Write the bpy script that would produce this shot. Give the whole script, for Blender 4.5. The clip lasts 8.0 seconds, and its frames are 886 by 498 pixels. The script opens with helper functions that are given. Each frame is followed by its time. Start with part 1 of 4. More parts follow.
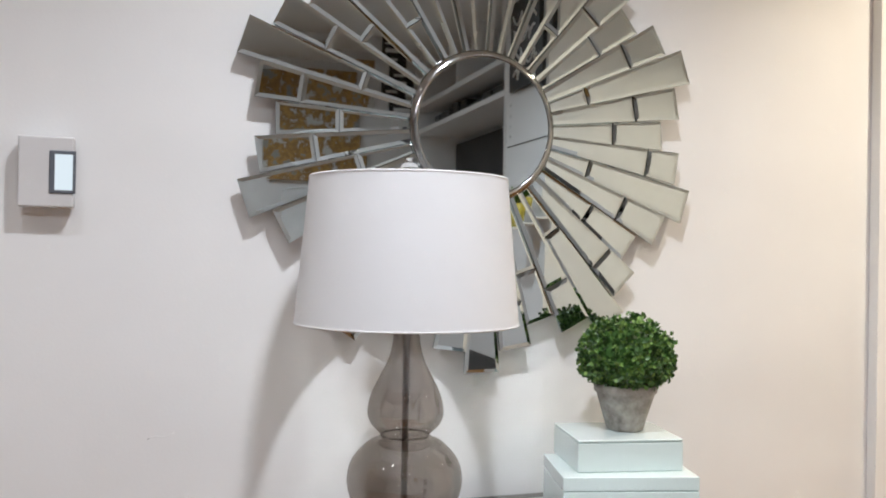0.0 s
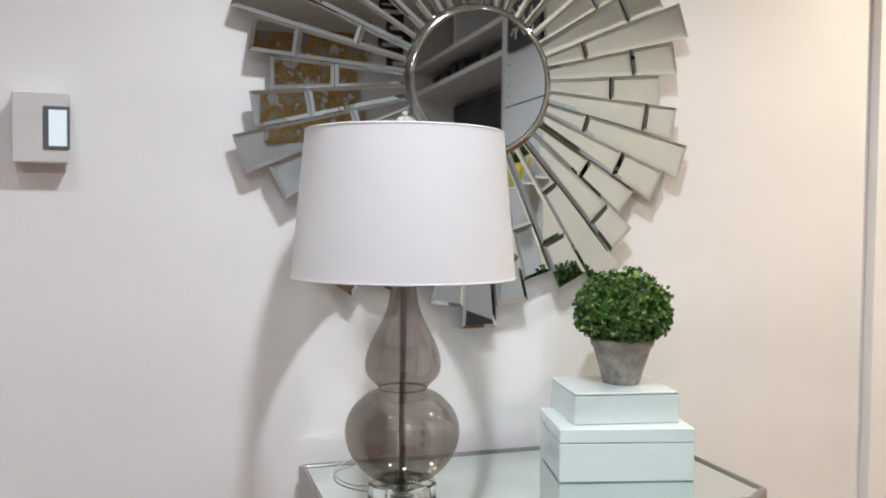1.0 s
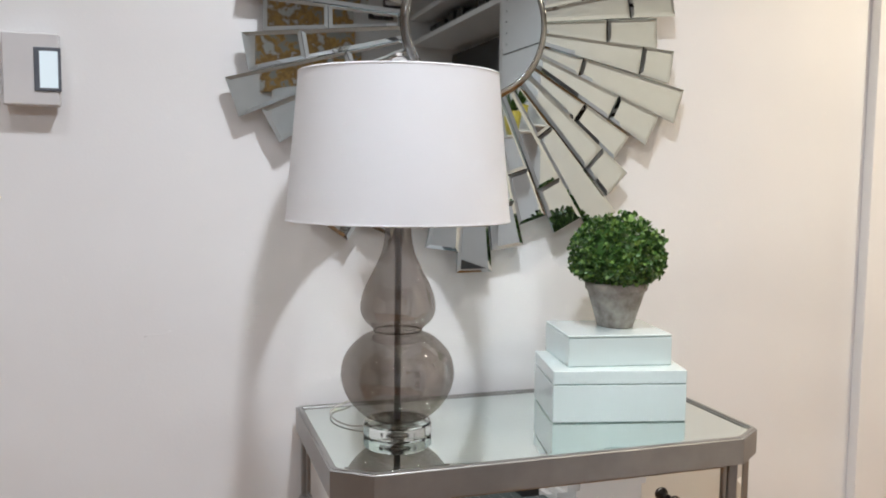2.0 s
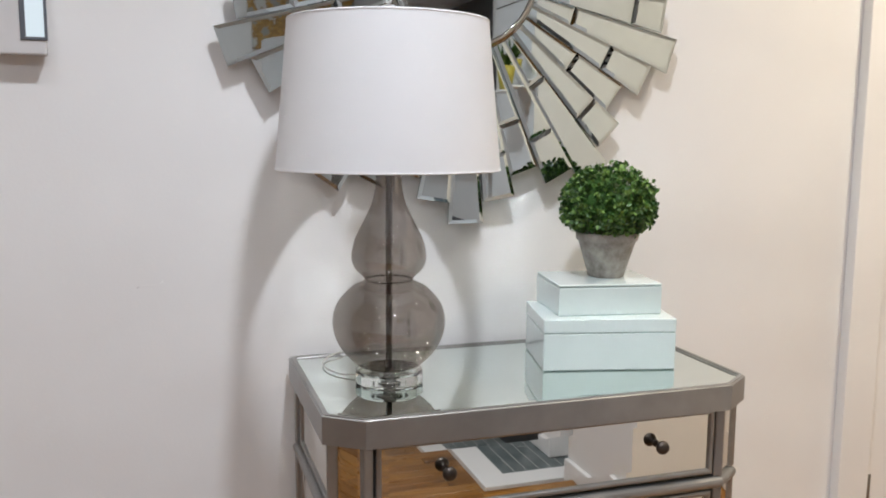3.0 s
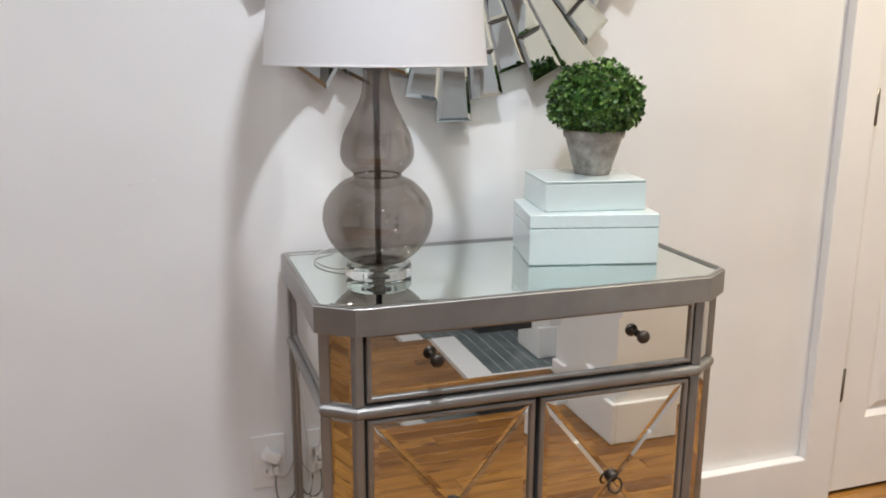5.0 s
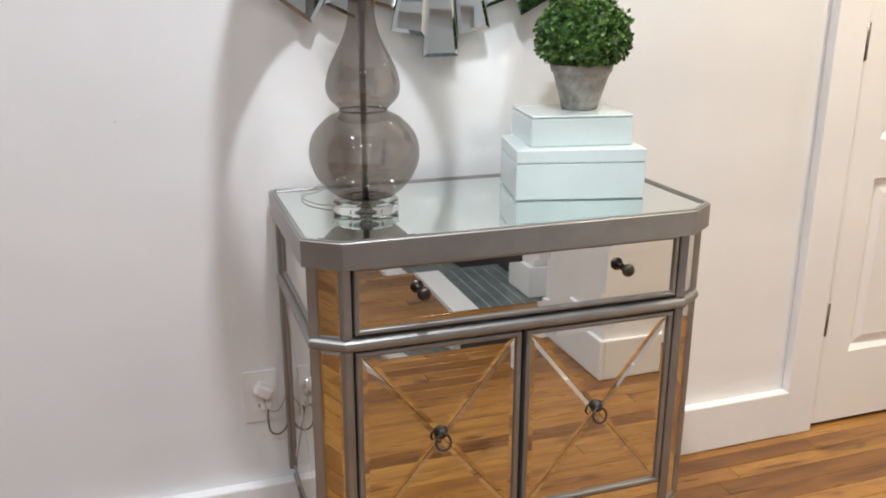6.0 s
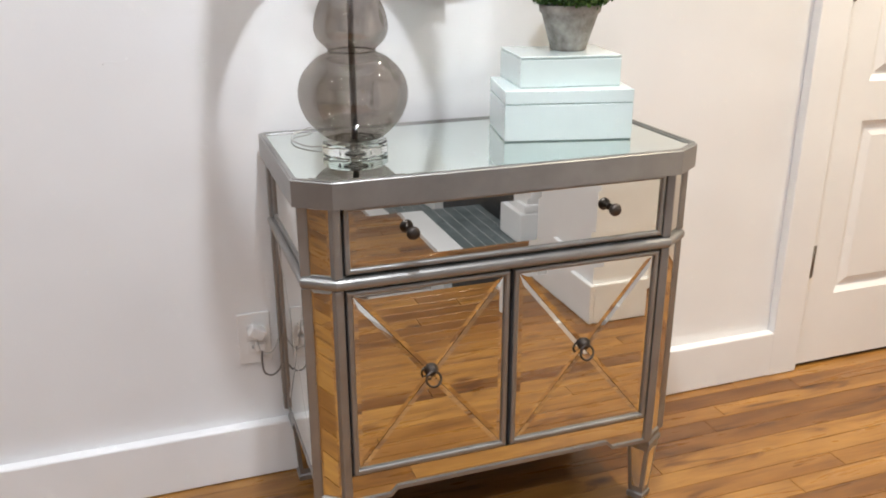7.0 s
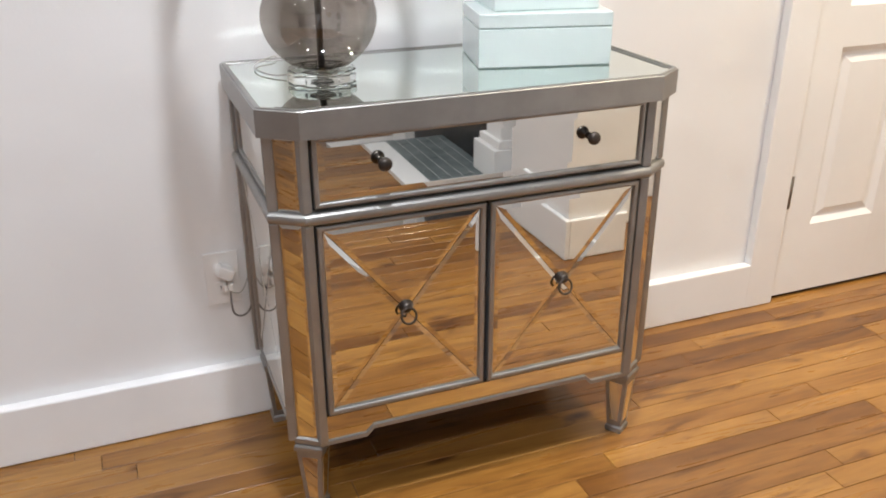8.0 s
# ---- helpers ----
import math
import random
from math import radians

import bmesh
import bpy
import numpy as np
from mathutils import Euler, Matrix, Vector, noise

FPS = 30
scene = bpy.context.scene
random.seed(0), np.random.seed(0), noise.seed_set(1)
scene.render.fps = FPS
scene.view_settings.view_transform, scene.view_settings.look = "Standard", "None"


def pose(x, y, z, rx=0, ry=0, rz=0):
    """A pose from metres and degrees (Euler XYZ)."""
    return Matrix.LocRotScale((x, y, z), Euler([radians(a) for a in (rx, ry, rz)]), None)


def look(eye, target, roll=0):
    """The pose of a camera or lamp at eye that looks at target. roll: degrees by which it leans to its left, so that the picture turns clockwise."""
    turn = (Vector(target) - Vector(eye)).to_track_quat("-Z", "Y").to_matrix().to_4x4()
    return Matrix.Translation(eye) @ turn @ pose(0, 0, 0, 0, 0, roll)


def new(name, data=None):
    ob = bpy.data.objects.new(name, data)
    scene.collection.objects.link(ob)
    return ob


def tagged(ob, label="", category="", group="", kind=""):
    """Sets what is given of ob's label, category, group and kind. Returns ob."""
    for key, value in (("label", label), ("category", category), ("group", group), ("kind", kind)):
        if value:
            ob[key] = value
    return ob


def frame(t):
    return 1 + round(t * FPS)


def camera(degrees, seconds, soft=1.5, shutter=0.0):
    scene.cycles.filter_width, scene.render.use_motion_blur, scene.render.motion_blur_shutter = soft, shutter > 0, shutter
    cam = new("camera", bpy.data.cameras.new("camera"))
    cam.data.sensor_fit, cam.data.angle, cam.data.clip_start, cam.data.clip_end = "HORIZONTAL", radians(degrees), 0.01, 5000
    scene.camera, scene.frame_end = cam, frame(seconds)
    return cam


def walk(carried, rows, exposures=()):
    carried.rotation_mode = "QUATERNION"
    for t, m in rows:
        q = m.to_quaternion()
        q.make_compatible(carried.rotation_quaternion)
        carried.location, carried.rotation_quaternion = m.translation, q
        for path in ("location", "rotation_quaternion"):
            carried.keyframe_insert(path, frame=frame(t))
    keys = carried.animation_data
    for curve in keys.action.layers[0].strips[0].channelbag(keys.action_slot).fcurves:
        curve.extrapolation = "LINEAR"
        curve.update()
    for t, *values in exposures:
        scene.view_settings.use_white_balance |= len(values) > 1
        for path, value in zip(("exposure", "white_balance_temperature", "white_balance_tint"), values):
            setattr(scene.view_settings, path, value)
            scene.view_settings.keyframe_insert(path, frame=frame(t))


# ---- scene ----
cam = camera(55.0, 8.0, soft=1.9)
PATH = [
    (0, (-0.656, -1.714, 1.352), (-0.05, 0.192, 1.358), 0.9),
    (0.5, (-0.657, -1.713, 1.346), (-0.045, 0.191, 1.309), 0.7),
    (1, (-0.65, -1.716, 1.33), (-0.043, 0.188, 1.257), 0.6),
    (1.5, (-0.647, -1.718, 1.322), (-0.04, 0.184, 1.193), 0.6),
    (3, (-0.635, -1.73, 1.289), (-0.021, 0.154, 1.018), 0.4),
    (3.5, (-0.634, -1.734, 1.287), (-0.018, 0.142, 0.972), 0.2),
    (4, (-0.634, -1.741, 1.281), (-0.019, 0.128, 0.922), 0.0),
    (4.5, (-0.635, -1.754, 1.269), (-0.018, 0.104, 0.86), 0.2),
    (6, (-0.625, -1.783, 1.242), (-0.006, 0.025, 0.651), 0.1),
    (6.5, (-0.62, -1.795, 1.233), (0.003, -0.007, 0.588), -0.1),
    (7, (-0.625, -1.81, 1.224), (-0.004, -0.04, 0.53), -0.1),
    (7.5, (-0.628, -1.809, 1.209), (0.002, -0.068, 0.453), -0.4),
    (8, (-0.612, -1.764, 1.186), (0.052, -0.064, 0.367), -0.2),
]
walk(cam, [(t, look(eye, target, roll)) for t, eye, target, roll in PATH],
     [(0.0, -0.17), (3.0, -0.22), (4.5, -0.17), (6.0, 0.0), (6.5, 0.12), (8.0, 0.18)])

# ---- world and lamps ----
world = bpy.data.worlds.new("world")
scene.world = world
world.use_nodes = True
world.node_tree.nodes["Background"].inputs[0].default_value = (0.9, 0.93, 1.0, 1)
world.node_tree.nodes["Background"].inputs[1].default_value = 0.05
CEILING = 2.62
# the lamps' light thrown back by the mirrors needs exact glossy bounces
scene.cycles.caustics_reflective, scene.cycles.sample_clamp_indirect, scene.cycles.blur_glossy = True, 150.0, 0.0
scene.cycles.use_guiding, scene.cycles.guiding_training_samples = True, 48
NEUTRAL, WARM = (0.872, 0.92, 0.99), (1.0, 0.88, 0.69)
DOWNLIGHTS = [
    (-0.255, -0.88, 19.5, 130, NEUTRAL), (-1.10, -0.85, 3.0, 105, NEUTRAL), (-1.90, -0.85, 5.5, 110, NEUTRAL),
    (-0.30, -2.45, 8, 165, NEUTRAL), (-1.10, -2.45, 15, 165, NEUTRAL), (-1.90, -2.45, 7, 165, NEUTRAL),
    (0.40, -0.85, 1.2, 120, NEUTRAL), (1.20, -0.57, 14.5, 114, WARM), (2.40, -0.48, 10, 140, WARM),
]
for lx, ly, watts, wide, tone in DOWNLIGHTS:
    lamp = bpy.data.lights.new("downlight", "AREA")
    lamp.shape, lamp.size, lamp.energy, lamp.color, lamp.spread = "DISK", min(0.11, 0.14 * (watts / 11.5) ** 0.5), watts, tone, radians(wide)
    new("downlight_beam", lamp).matrix_world = pose(lx, ly, CEILING - 0.012)


# ---- materials ----
def material(name, color=(0.8, 0.8, 0.8), rough=0.5, metal=0.0, **more):
    m = bpy.data.materials.new(name)
    m.use_nodes = True
    b = m.node_tree.nodes["Principled BSDF"]
    b.inputs["Base Color"].default_value = (*color, 1)
    b.inputs["Roughness"].default_value = rough
    b.inputs["Metallic"].default_value = metal
    for key, value in more.items():
        b.inputs[key.replace("_", " ")].default_value = value
    return m


def add(m, kind, **inputs):
    n = m.node_tree.nodes.new(kind)
    for key, value in inputs.items():
        n.inputs[key.replace("_", " ")].default_value = value
    return n


def wire(m, a, b):
    m.node_tree.links.new(a, b)


def mottled(m, c0, c1, scale=6.0, bump=0.0, bump_scale=200.0, rough=None, stretch=(1, 1, 1), detail=4.0):
    """Colour that drifts between two tones, and a fine relief."""
    b = m.node_tree.nodes["Principled BSDF"]
    pos = add(m, "ShaderNodeNewGeometry").outputs["Position"]
    mp = add(m, "ShaderNodeMapping")
    mp.inputs["Scale"].default_value = stretch
    wire(m, pos, mp.inputs["Vector"])
    n = add(m, "ShaderNodeTexNoise", Scale=scale, Detail=detail, Roughness=0.6)
    wire(m, mp.outputs[0], n.inputs["Vector"])
    ramp = add(m, "ShaderNodeValToRGB")
    ramp.color_ramp.elements[0].position, ramp.color_ramp.elements[1].position = 0.35, 0.65
    ramp.color_ramp.elements[0].color, ramp.color_ramp.elements[1].color = (*c0, 1), (*c1, 1)
    wire(m, n.outputs["Fac"], ramp.inputs[0])
    wire(m, ramp.outputs[0], b.inputs["Base Color"])
    if rough:
        r = add(m, "ShaderNodeMapRange")
        r.inputs["To Min"].default_value, r.inputs["To Max"].default_value = rough
        wire(m, n.outputs["Fac"], r.inputs["Value"])
        wire(m, r.outputs[0], b.inputs["Roughness"])
    if bump:
        f = add(m, "ShaderNodeTexNoise", Scale=bump_scale, Detail=3.0)
        wire(m, mp.outputs[0], f.inputs["Vector"])
        k = add(m, "ShaderNodeBump", Strength=bump, Distance=0.002)
        wire(m, f.outputs["Fac"], k.inputs["Height"])
        wire(m, k.outputs[0], b.inputs["Normal"])
    return m


def wood(name, per_island):
    m = material(name, rough=0.28)
    b = m.node_tree.nodes["Principled BSDF"]
    b.inputs["Coat Weight"].default_value, b.inputs["Coat Roughness"].default_value = 0.25, 0.12
    geo = add(m, "ShaderNodeNewGeometry")
    rnd = geo.outputs["Random Per Island"] if per_island else add(m, "ShaderNodeObjectInfo").outputs["Random"]
    off = add(m, "ShaderNodeVectorMath")
    off.operation = "SCALE"
    off.inputs[0].default_value = (37.0, 19.0, 53.0)
    wire(m, rnd, off.inputs["Scale"])
    shift = add(m, "ShaderNodeVectorMath")
    shift.operation = "ADD"
    wire(m, geo.outputs["Position"], shift.inputs[0])
    wire(m, off.outputs[0], shift.inputs[1])
    mp = add(m, "ShaderNodeMapping")
    mp.inputs["Scale"].default_value = (1.0, 10.0, 10.0)
    wire(m, shift.outputs[0], mp.inputs["Vector"])
    grain = add(m, "ShaderNodeTexNoise", Scale=3.0, Detail=5.0, Roughness=0.58, Distortion=0.8)
    wire(m, mp.outputs[0], grain.inputs["Vector"])
    tone = add(m, "ShaderNodeValToRGB")
    e = tone.color_ramp.elements
    e[0].color, e[1].color = (0.150, 0.062, 0.0135, 1), (0.318, 0.158, 0.038, 1)
    mid = tone.color_ramp.elements.new(0.45)
    mid.color = (0.242, 0.110, 0.0245, 1)
    wire(m, rnd, tone.inputs[0])
    dark = add(m, "ShaderNodeValToRGB")
    dark.color_ramp.elements[0].position, dark.color_ramp.elements[1].position = 0.32, 0.56
    dark.color_ramp.elements[0].color, dark.color_ramp.elements[1].color = (0.74, 0.67, 0.60, 1), (1.05, 1.04, 1.02, 1)
    wire(m, grain.outputs["Fac"], dark.inputs[0])
    mul = add(m, "ShaderNodeMix")
    mul.data_type, mul.blend_type = "RGBA", "MULTIPLY"
    mul.inputs["Factor"].default_value = 1.0
    wire(m, tone.outputs[0], mul.inputs[6])
    wire(m, dark.outputs[0], mul.inputs[7])
    smap = add(m, "ShaderNodeMapping")
    smap.inputs["Scale"].default_value = (1.3, 42.0, 42.0)
    wire(m, shift.outputs[0], smap.inputs["Vector"])
    streak = add(m, "ShaderNodeTexNoise", Scale=2.0, Detail=4.0, Roughness=0.55, Distortion=0.35)
    wire(m, smap.outputs[0], streak.inputs["Vector"])
    thin = add(m, "ShaderNodeValToRGB")
    thin.color_ramp.elements[0].position, thin.color_ramp.elements[1].position = 0.27, 0.42
    thin.color_ramp.elements[0].color, thin.color_ramp.elements[1].color = (0.70, 0.61, 0.53, 1), (1, 1, 1, 1)
    wire(m, streak.outputs["Fac"], thin.inputs[0])
    mul0 = add(m, "ShaderNodeMix")
    mul0.data_type, mul0.blend_type = "RGBA", "MULTIPLY"
    mul0.inputs["Factor"].default_value = 1.0
    wire(m, mul.outputs[2], mul0.inputs[6])
    wire(m, thin.outputs[0], mul0.inputs[7])
    # slow cloudy figure along each board, and the odd dark heartwood patch
    cmap = add(m, "ShaderNodeMapping")
    cmap.inputs["Scale"].default_value = (1.0, 5.0, 5.0)
    wire(m, shift.outputs[0], cmap.inputs["Vector"])
    cloud = add(m, "ShaderNodeTexNoise", Scale=3.4, Detail=3.0, Roughness=0.5, Distortion=1.4)
    wire(m, cmap.outputs[0], cloud.inputs["Vector"])
    figure = add(m, "ShaderNodeValToRGB")
    figure.color_ramp.elements[0].position, figure.color_ramp.elements[1].position = 0.30, 0.66
    figure.color_ramp.elements[0].color, figure.color_ramp.elements[1].color = (0.50, 0.42, 0.36, 1), (1.14, 1.14, 1.12, 1)
    figure.color_ramp.elements.new(0.40).color = (0.92, 0.89, 0.86, 1)
    wire(m, cloud.outputs["Fac"], figure.inputs[0])
    mulc = add(m, "ShaderNodeMix")
    mulc.data_type, mulc.blend_type = "RGBA", "MULTIPLY"
    mulc.inputs["Factor"].default_value = 1.0
    wire(m, mul0.outputs[2], mulc.inputs[6])
    wire(m, figure.outputs[0], mulc.inputs[7])
    kmap = add(m, "ShaderNodeMapping")
    kmap.inputs["Scale"].default_value = (1.0, 2.6, 1.0)
    wire(m, shift.outputs[0], kmap.inputs["Vector"])
    knots = add(m, "ShaderNodeTexVoronoi", Scale=2.9)
    wire(m, kmap.outputs[0], knots.inputs["Vector"])
    kr = add(m, "ShaderNodeValToRGB")
    kr.color_ramp.elements[0].position, kr.color_ramp.elements[1].position = 0.03, 0.14
    kr.color_ramp.elements[0].color, kr.color_ramp.elements[1].color = (0.22, 0.13, 0.09, 1), (1, 1, 1, 1)
    wire(m, knots.outputs["Distance"], kr.inputs[0])
    mul2 = add(m, "ShaderNodeMix")
    mul2.data_type, mul2.blend_type = "RGBA", "MULTIPLY"
    mul2.inputs["Factor"].default_value = 1.0
    wire(m, mulc.outputs[2], mul2.inputs[6])
    wire(m, kr.outputs[0], mul2.inputs[7])
    wire(m, mul2.outputs[2], b.inputs["Base Color"])
    k = add(m, "ShaderNodeBump", Strength=0.12, Distance=0.002)
    wire(m, grain.outputs["Fac"], k.inputs["Height"])
    wire(m, k.outputs[0], b.inputs["Normal"])
    rr = add(m, "ShaderNodeMapRange")
    rr.inputs["To Min"].default_value, rr.inputs["To Max"].default_value = 0.36, 0.22
    wire(m, grain.outputs["Fac"], rr.inputs["Value"])
    wire(m, rr.outputs[0], b.inputs["Roughness"])
    return m


WALL = mottled(material("wall_paint", rough=0.55), (0.775, 0.765, 0.76), (0.81, 0.80, 0.795), 1.6, 0.10, 160, rough=(0.5, 0.62))
wb = WALL.node_tree.nodes["Principled BSDF"]
fine = wb.inputs["Normal"].links[0].from_node
slow = add(WALL, "ShaderNodeTexNoise", Scale=2.3, Detail=2.0)
wire(WALL, WALL.node_tree.nodes["Mapping"].outputs[0], slow.inputs["Vector"])
swell = add(WALL, "ShaderNodeBump", Strength=0.75, Distance=0.02)
wire(WALL, slow.outputs["Fac"], swell.inputs["Height"])
wire(WALL, swell.outputs[0], fine.inputs["Normal"])
TRIM = mottled(material("trim_paint", rough=0.32), (0.80, 0.79, 0.785), (0.84, 0.83, 0.825), 2.5, 0.04, 90, rough=(0.28, 0.4))
CEIL = mottled(material("ceiling_paint", rough=0.8), (0.80, 0.80, 0.79), (0.83, 0.83, 0.82), 2.0, 0.06, 200)
OAK, OAK_FAR = wood("oak_boards", False), wood("oak_boards_far", True)
GAP = material("board_joint", (0.035, 0.018, 0.010), 0.8)
SILVER = mottled(material("silver_leaf_paint", rough=0.3, metal=0.75), (0.305, 0.298, 0.288), (0.350, 0.343, 0.332), 14, 0.03, 320, rough=(0.33, 0.42))
MIRROR = mottled(material("mirror_glass", rough=0.015, metal=1.0), (0.785, 0.778, 0.735), (0.805, 0.798, 0.755), 3.0)
TOPGLASS = mottled(material("tabletop_mirror", rough=0.02, metal=1.0), (0.79, 0.86, 0.83), (0.81, 0.88, 0.85), 3.0)
STARGLASS = mottled(material("sunburst_mirror_glass", rough=0.02, metal=1.0), (0.565, 0.625, 0.635), (0.605, 0.665, 0.675), 7.0)
RINGGLASS = material("dark_mirror_bevel", (0.42, 0.435, 0.435), 0.12, 1.0)
EDGE = material("mirror_edge", (0.30, 0.31, 0.31), 0.2, 0.8)
BLACK = material("shadow_gap", (0.015, 0.015, 0.016), 0.6)
BRONZE = mottled(material("dark_bronze", rough=0.35, metal=0.8), (0.05, 0.042, 0.038), (0.09, 0.075, 0.065), 60)
CARCASS = material("cabinet_core", (0.10, 0.095, 0.09), 0.7)
AQUA = mottled(material("aqua_glass", rough=0.12), (0.635, 0.725, 0.715), (0.665, 0.755, 0.745), 5.0)
AQUA.node_tree.nodes["Principled BSDF"].inputs["Coat Weight"].default_value = 0.6
AQUA_EDGE = material("aqua_glass_edge", (0.30, 0.42, 0.41), 0.3)
POT = mottled(material("weathered_cement", rough=0.9), (0.19, 0.165, 0.145), (0.47, 0.44, 0.41), 26, 0.5, 140, detail=8.0)
SOIL = material("soil", (0.03, 0.022, 0.015), 0.95)
STEM = material("plant_stem", (0.07, 0.06, 0.02), 0.8)
PLASTIC = mottled(material("grey_plastic", rough=0.45), (0.60, 0.585, 0.585), (0.63, 0.615, 0.615), 9)
WHITEPLASTIC = mottled(material("white_plastic", rough=0.35), (0.76, 0.74, 0.72), (0.79, 0.77, 0.75), 9)
NICKEL = material("aged_nickel", (0.22, 0.20, 0.18), 0.4, 0.9)
DARK = mottled(material("dark_lacquer", rough=0.4), (0.012, 0.012, 0.014), (0.03, 0.028, 0.028), 4)
SLATE = mottled(material("slate_tile", rough=0.35), (0.10, 0.125, 0.13), (0.17, 0.195, 0.20), 14, 0.2, 90)
GROUT = material("grout", (0.62, 0.61, 0.59), 0.9)
CHROME = material("chrome", (0.62, 0.62, 0.62), 0.12, 1.0)
CORD = material("clear_cord", (0.40, 0.38, 0.35), 0.3)
YELLOW = material("yellow_glaze", (0.46, 0.38, 0.05), 0.35)

SCREEN = material("lit_screen", (0.02, 0.02, 0.02), 0.2)
sb = SCREEN.node_tree.nodes["Principled BSDF"]
sb.inputs["Emission Color"].default_value = (0.80, 0.92, 1.0, 1)
sb.inputs["Emission Strength"].default_value = 1.0
# made-up faint glow: fill for the inside of the shade, not a lit lamp
BULB = material("bulb_added_glow", (0.85, 0.85, 0.85), 0.4)
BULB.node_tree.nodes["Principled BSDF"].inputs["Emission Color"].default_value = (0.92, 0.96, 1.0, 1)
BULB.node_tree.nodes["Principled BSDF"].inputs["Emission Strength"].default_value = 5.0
LENS = material("lamp_lens", (0.8, 0.8, 0.8), 0.4)
LENS.node_tree.nodes["Principled BSDF"].inputs["Emission Color"].default_value = (1, 0.95, 0.9, 1)
LENS.node_tree.nodes["Principled BSDF"].inputs["Emission Strength"].default_value = 6.0


def leaf_material():
    m = material("boxwood_leaf", rough=0.42)
    b = m.node_tree.nodes["Principled BSDF"]
    geo = add(m, "ShaderNodeNewGeometry")
    ramp = add(m, "ShaderNodeValToRGB")
    ramp.color_ramp.elements[0].color, ramp.color_ramp.elements[1].color = (0.018, 0.058, 0.012, 1), (0.200, 0.330, 0.075, 1)
    ramp.color_ramp.elements.new(0.6).color = (0.060, 0.150, 0.028, 1)
    wire(m, geo.outputs["Random Per Island"], ramp.inputs[0])
    wire(m, ramp.outputs[0], b.inputs["Base Color"])
    return m


LEAF = leaf_material()


def smoky_glass(name, tint, gloss):
    """Thin blown glass: clear tinted body under a mirror-like skin."""
    m = bpy.data.materials.new(name)
    m.use_nodes = True
    nt = m.node_tree
    nt.nodes.clear()
    out = add(m, "ShaderNodeOutputMaterial")
    see = add(m, "ShaderNodeBsdfTransparent")
    see.inputs[0].default_value = (*tint, 1)
    shine = add(m, "ShaderNodeBsdfGlossy", Roughness=0.025)
    shine.inputs[0].default_value = (gloss, gloss, gloss, 1)
    lay = add(m, "ShaderNodeLayerWeight", Blend=0.5)
    power = add(m, "ShaderNodeMath")
    power.operation, power.inputs[1].default_value = "POWER", 4.0
    wire(m, lay.outputs["Facing"], power.inputs[0])
    fres = add(m, "ShaderNodeMapRange")
    fres.inputs["To Min"].default_value, fres.inputs["To Max"].default_value = 0.09, 0.25
    wire(m, power.outputs[0], fres.inputs["Value"])
    mix = add(m, "ShaderNodeMixShader")
    wire(m, fres.outputs[0], mix.inputs[0])
    wire(m, see.outputs[0], mix.inputs[1])
    wire(m, shine.outputs[0], mix.inputs[2])
    wire(m, mix.outputs[0], out.inputs[0])
    return m


SMOKE = smoky_glass("smoky_glass", (0.57, 0.535, 0.51), 1.0)
CLEAR = material("clear_acrylic", (0.97, 1.0, 0.985), 0.01, Transmission_Weight=1.0, IOR=1.47)


def shade_material():
    m = mottled(material("white_linen", rough=0.9), (0.84, 0.84, 0.855), (0.87, 0.87, 0.885), 5.0, 0.15, 900)
    nt = m.node_tree
    b = nt.nodes["Principled BSDF"]
    tr = add(m, "ShaderNodeBsdfTranslucent")
    tr.inputs[0].default_value = (0.95, 0.945, 0.95, 1)
    mix = add(m, "ShaderNodeMixShader", Fac=0.42)
    wire(m, b.outputs[0], mix.inputs[1])
    wire(m, tr.outputs[0], mix.inputs[2])
    wire(m, mix.outputs[0], nt.nodes["Material Output"].inputs[0])
    return m


LINEN = shade_material()


CLOTH = mottled(material("white_cloth_trim", rough=0.9), (0.80, 0.795, 0.80), (0.83, 0.825, 0.83), 9.0)


def art_material():
    m = material("gold_leaf_canvas", rough=0.6)
    b = m.node_tree.nodes["Principled BSDF"]
    pos = add(m, "ShaderNodeNewGeometry").outputs["Position"]
    n = add(m, "ShaderNodeTexNoise", Scale=9.0, Detail=6.0, Roughness=0.65)
    wire(m, pos, n.inputs["Vector"])
    ramp = add(m, "ShaderNodeValToRGB")
    ramp.color_ramp.interpolation = "CONSTANT"
    e = ramp.color_ramp.elements
    e[0].color, e[1].color = (0.33, 0.33, 0.30, 1), (0.58, 0.57, 0.53, 1)
    e[1].position = 0.56
    ramp.color_ramp.elements.new(0.44).color = (0.46, 0.27, 0.08, 1)
    ramp.color_ramp.elements.new(0.50).color = (0.33, 0.19, 0.065, 1)
    wire(m, n.outputs["Fac"], ramp.inputs[0])
    wire(m, ramp.outputs[0], b.inputs["Base Color"])
    return m


ART = art_material()


# ---- mesh helpers ----
def box(bm, x0, x1, y0, y1, z0, z1, bevel=0.0, segments=2):
    made = bmesh.ops.create_cube(bm, size=1.0, matrix=Matrix.Translation(((x0 + x1) / 2, (y0 + y1) / 2, (z0 + z1) / 2)) @ Matrix.Diagonal((x1 - x0, y1 - y0, z1 - z0, 1)))
    if bevel:
        edges = {e for v in made["verts"] for e in v.link_edges}
        bmesh.ops.bevel(bm, geom=list(edges), offset=bevel, segments=segments, affect="EDGES", profile=0.5)
    return bm


def boxed(*args, **kw):
    return box(bmesh.new(), *args, **kw)


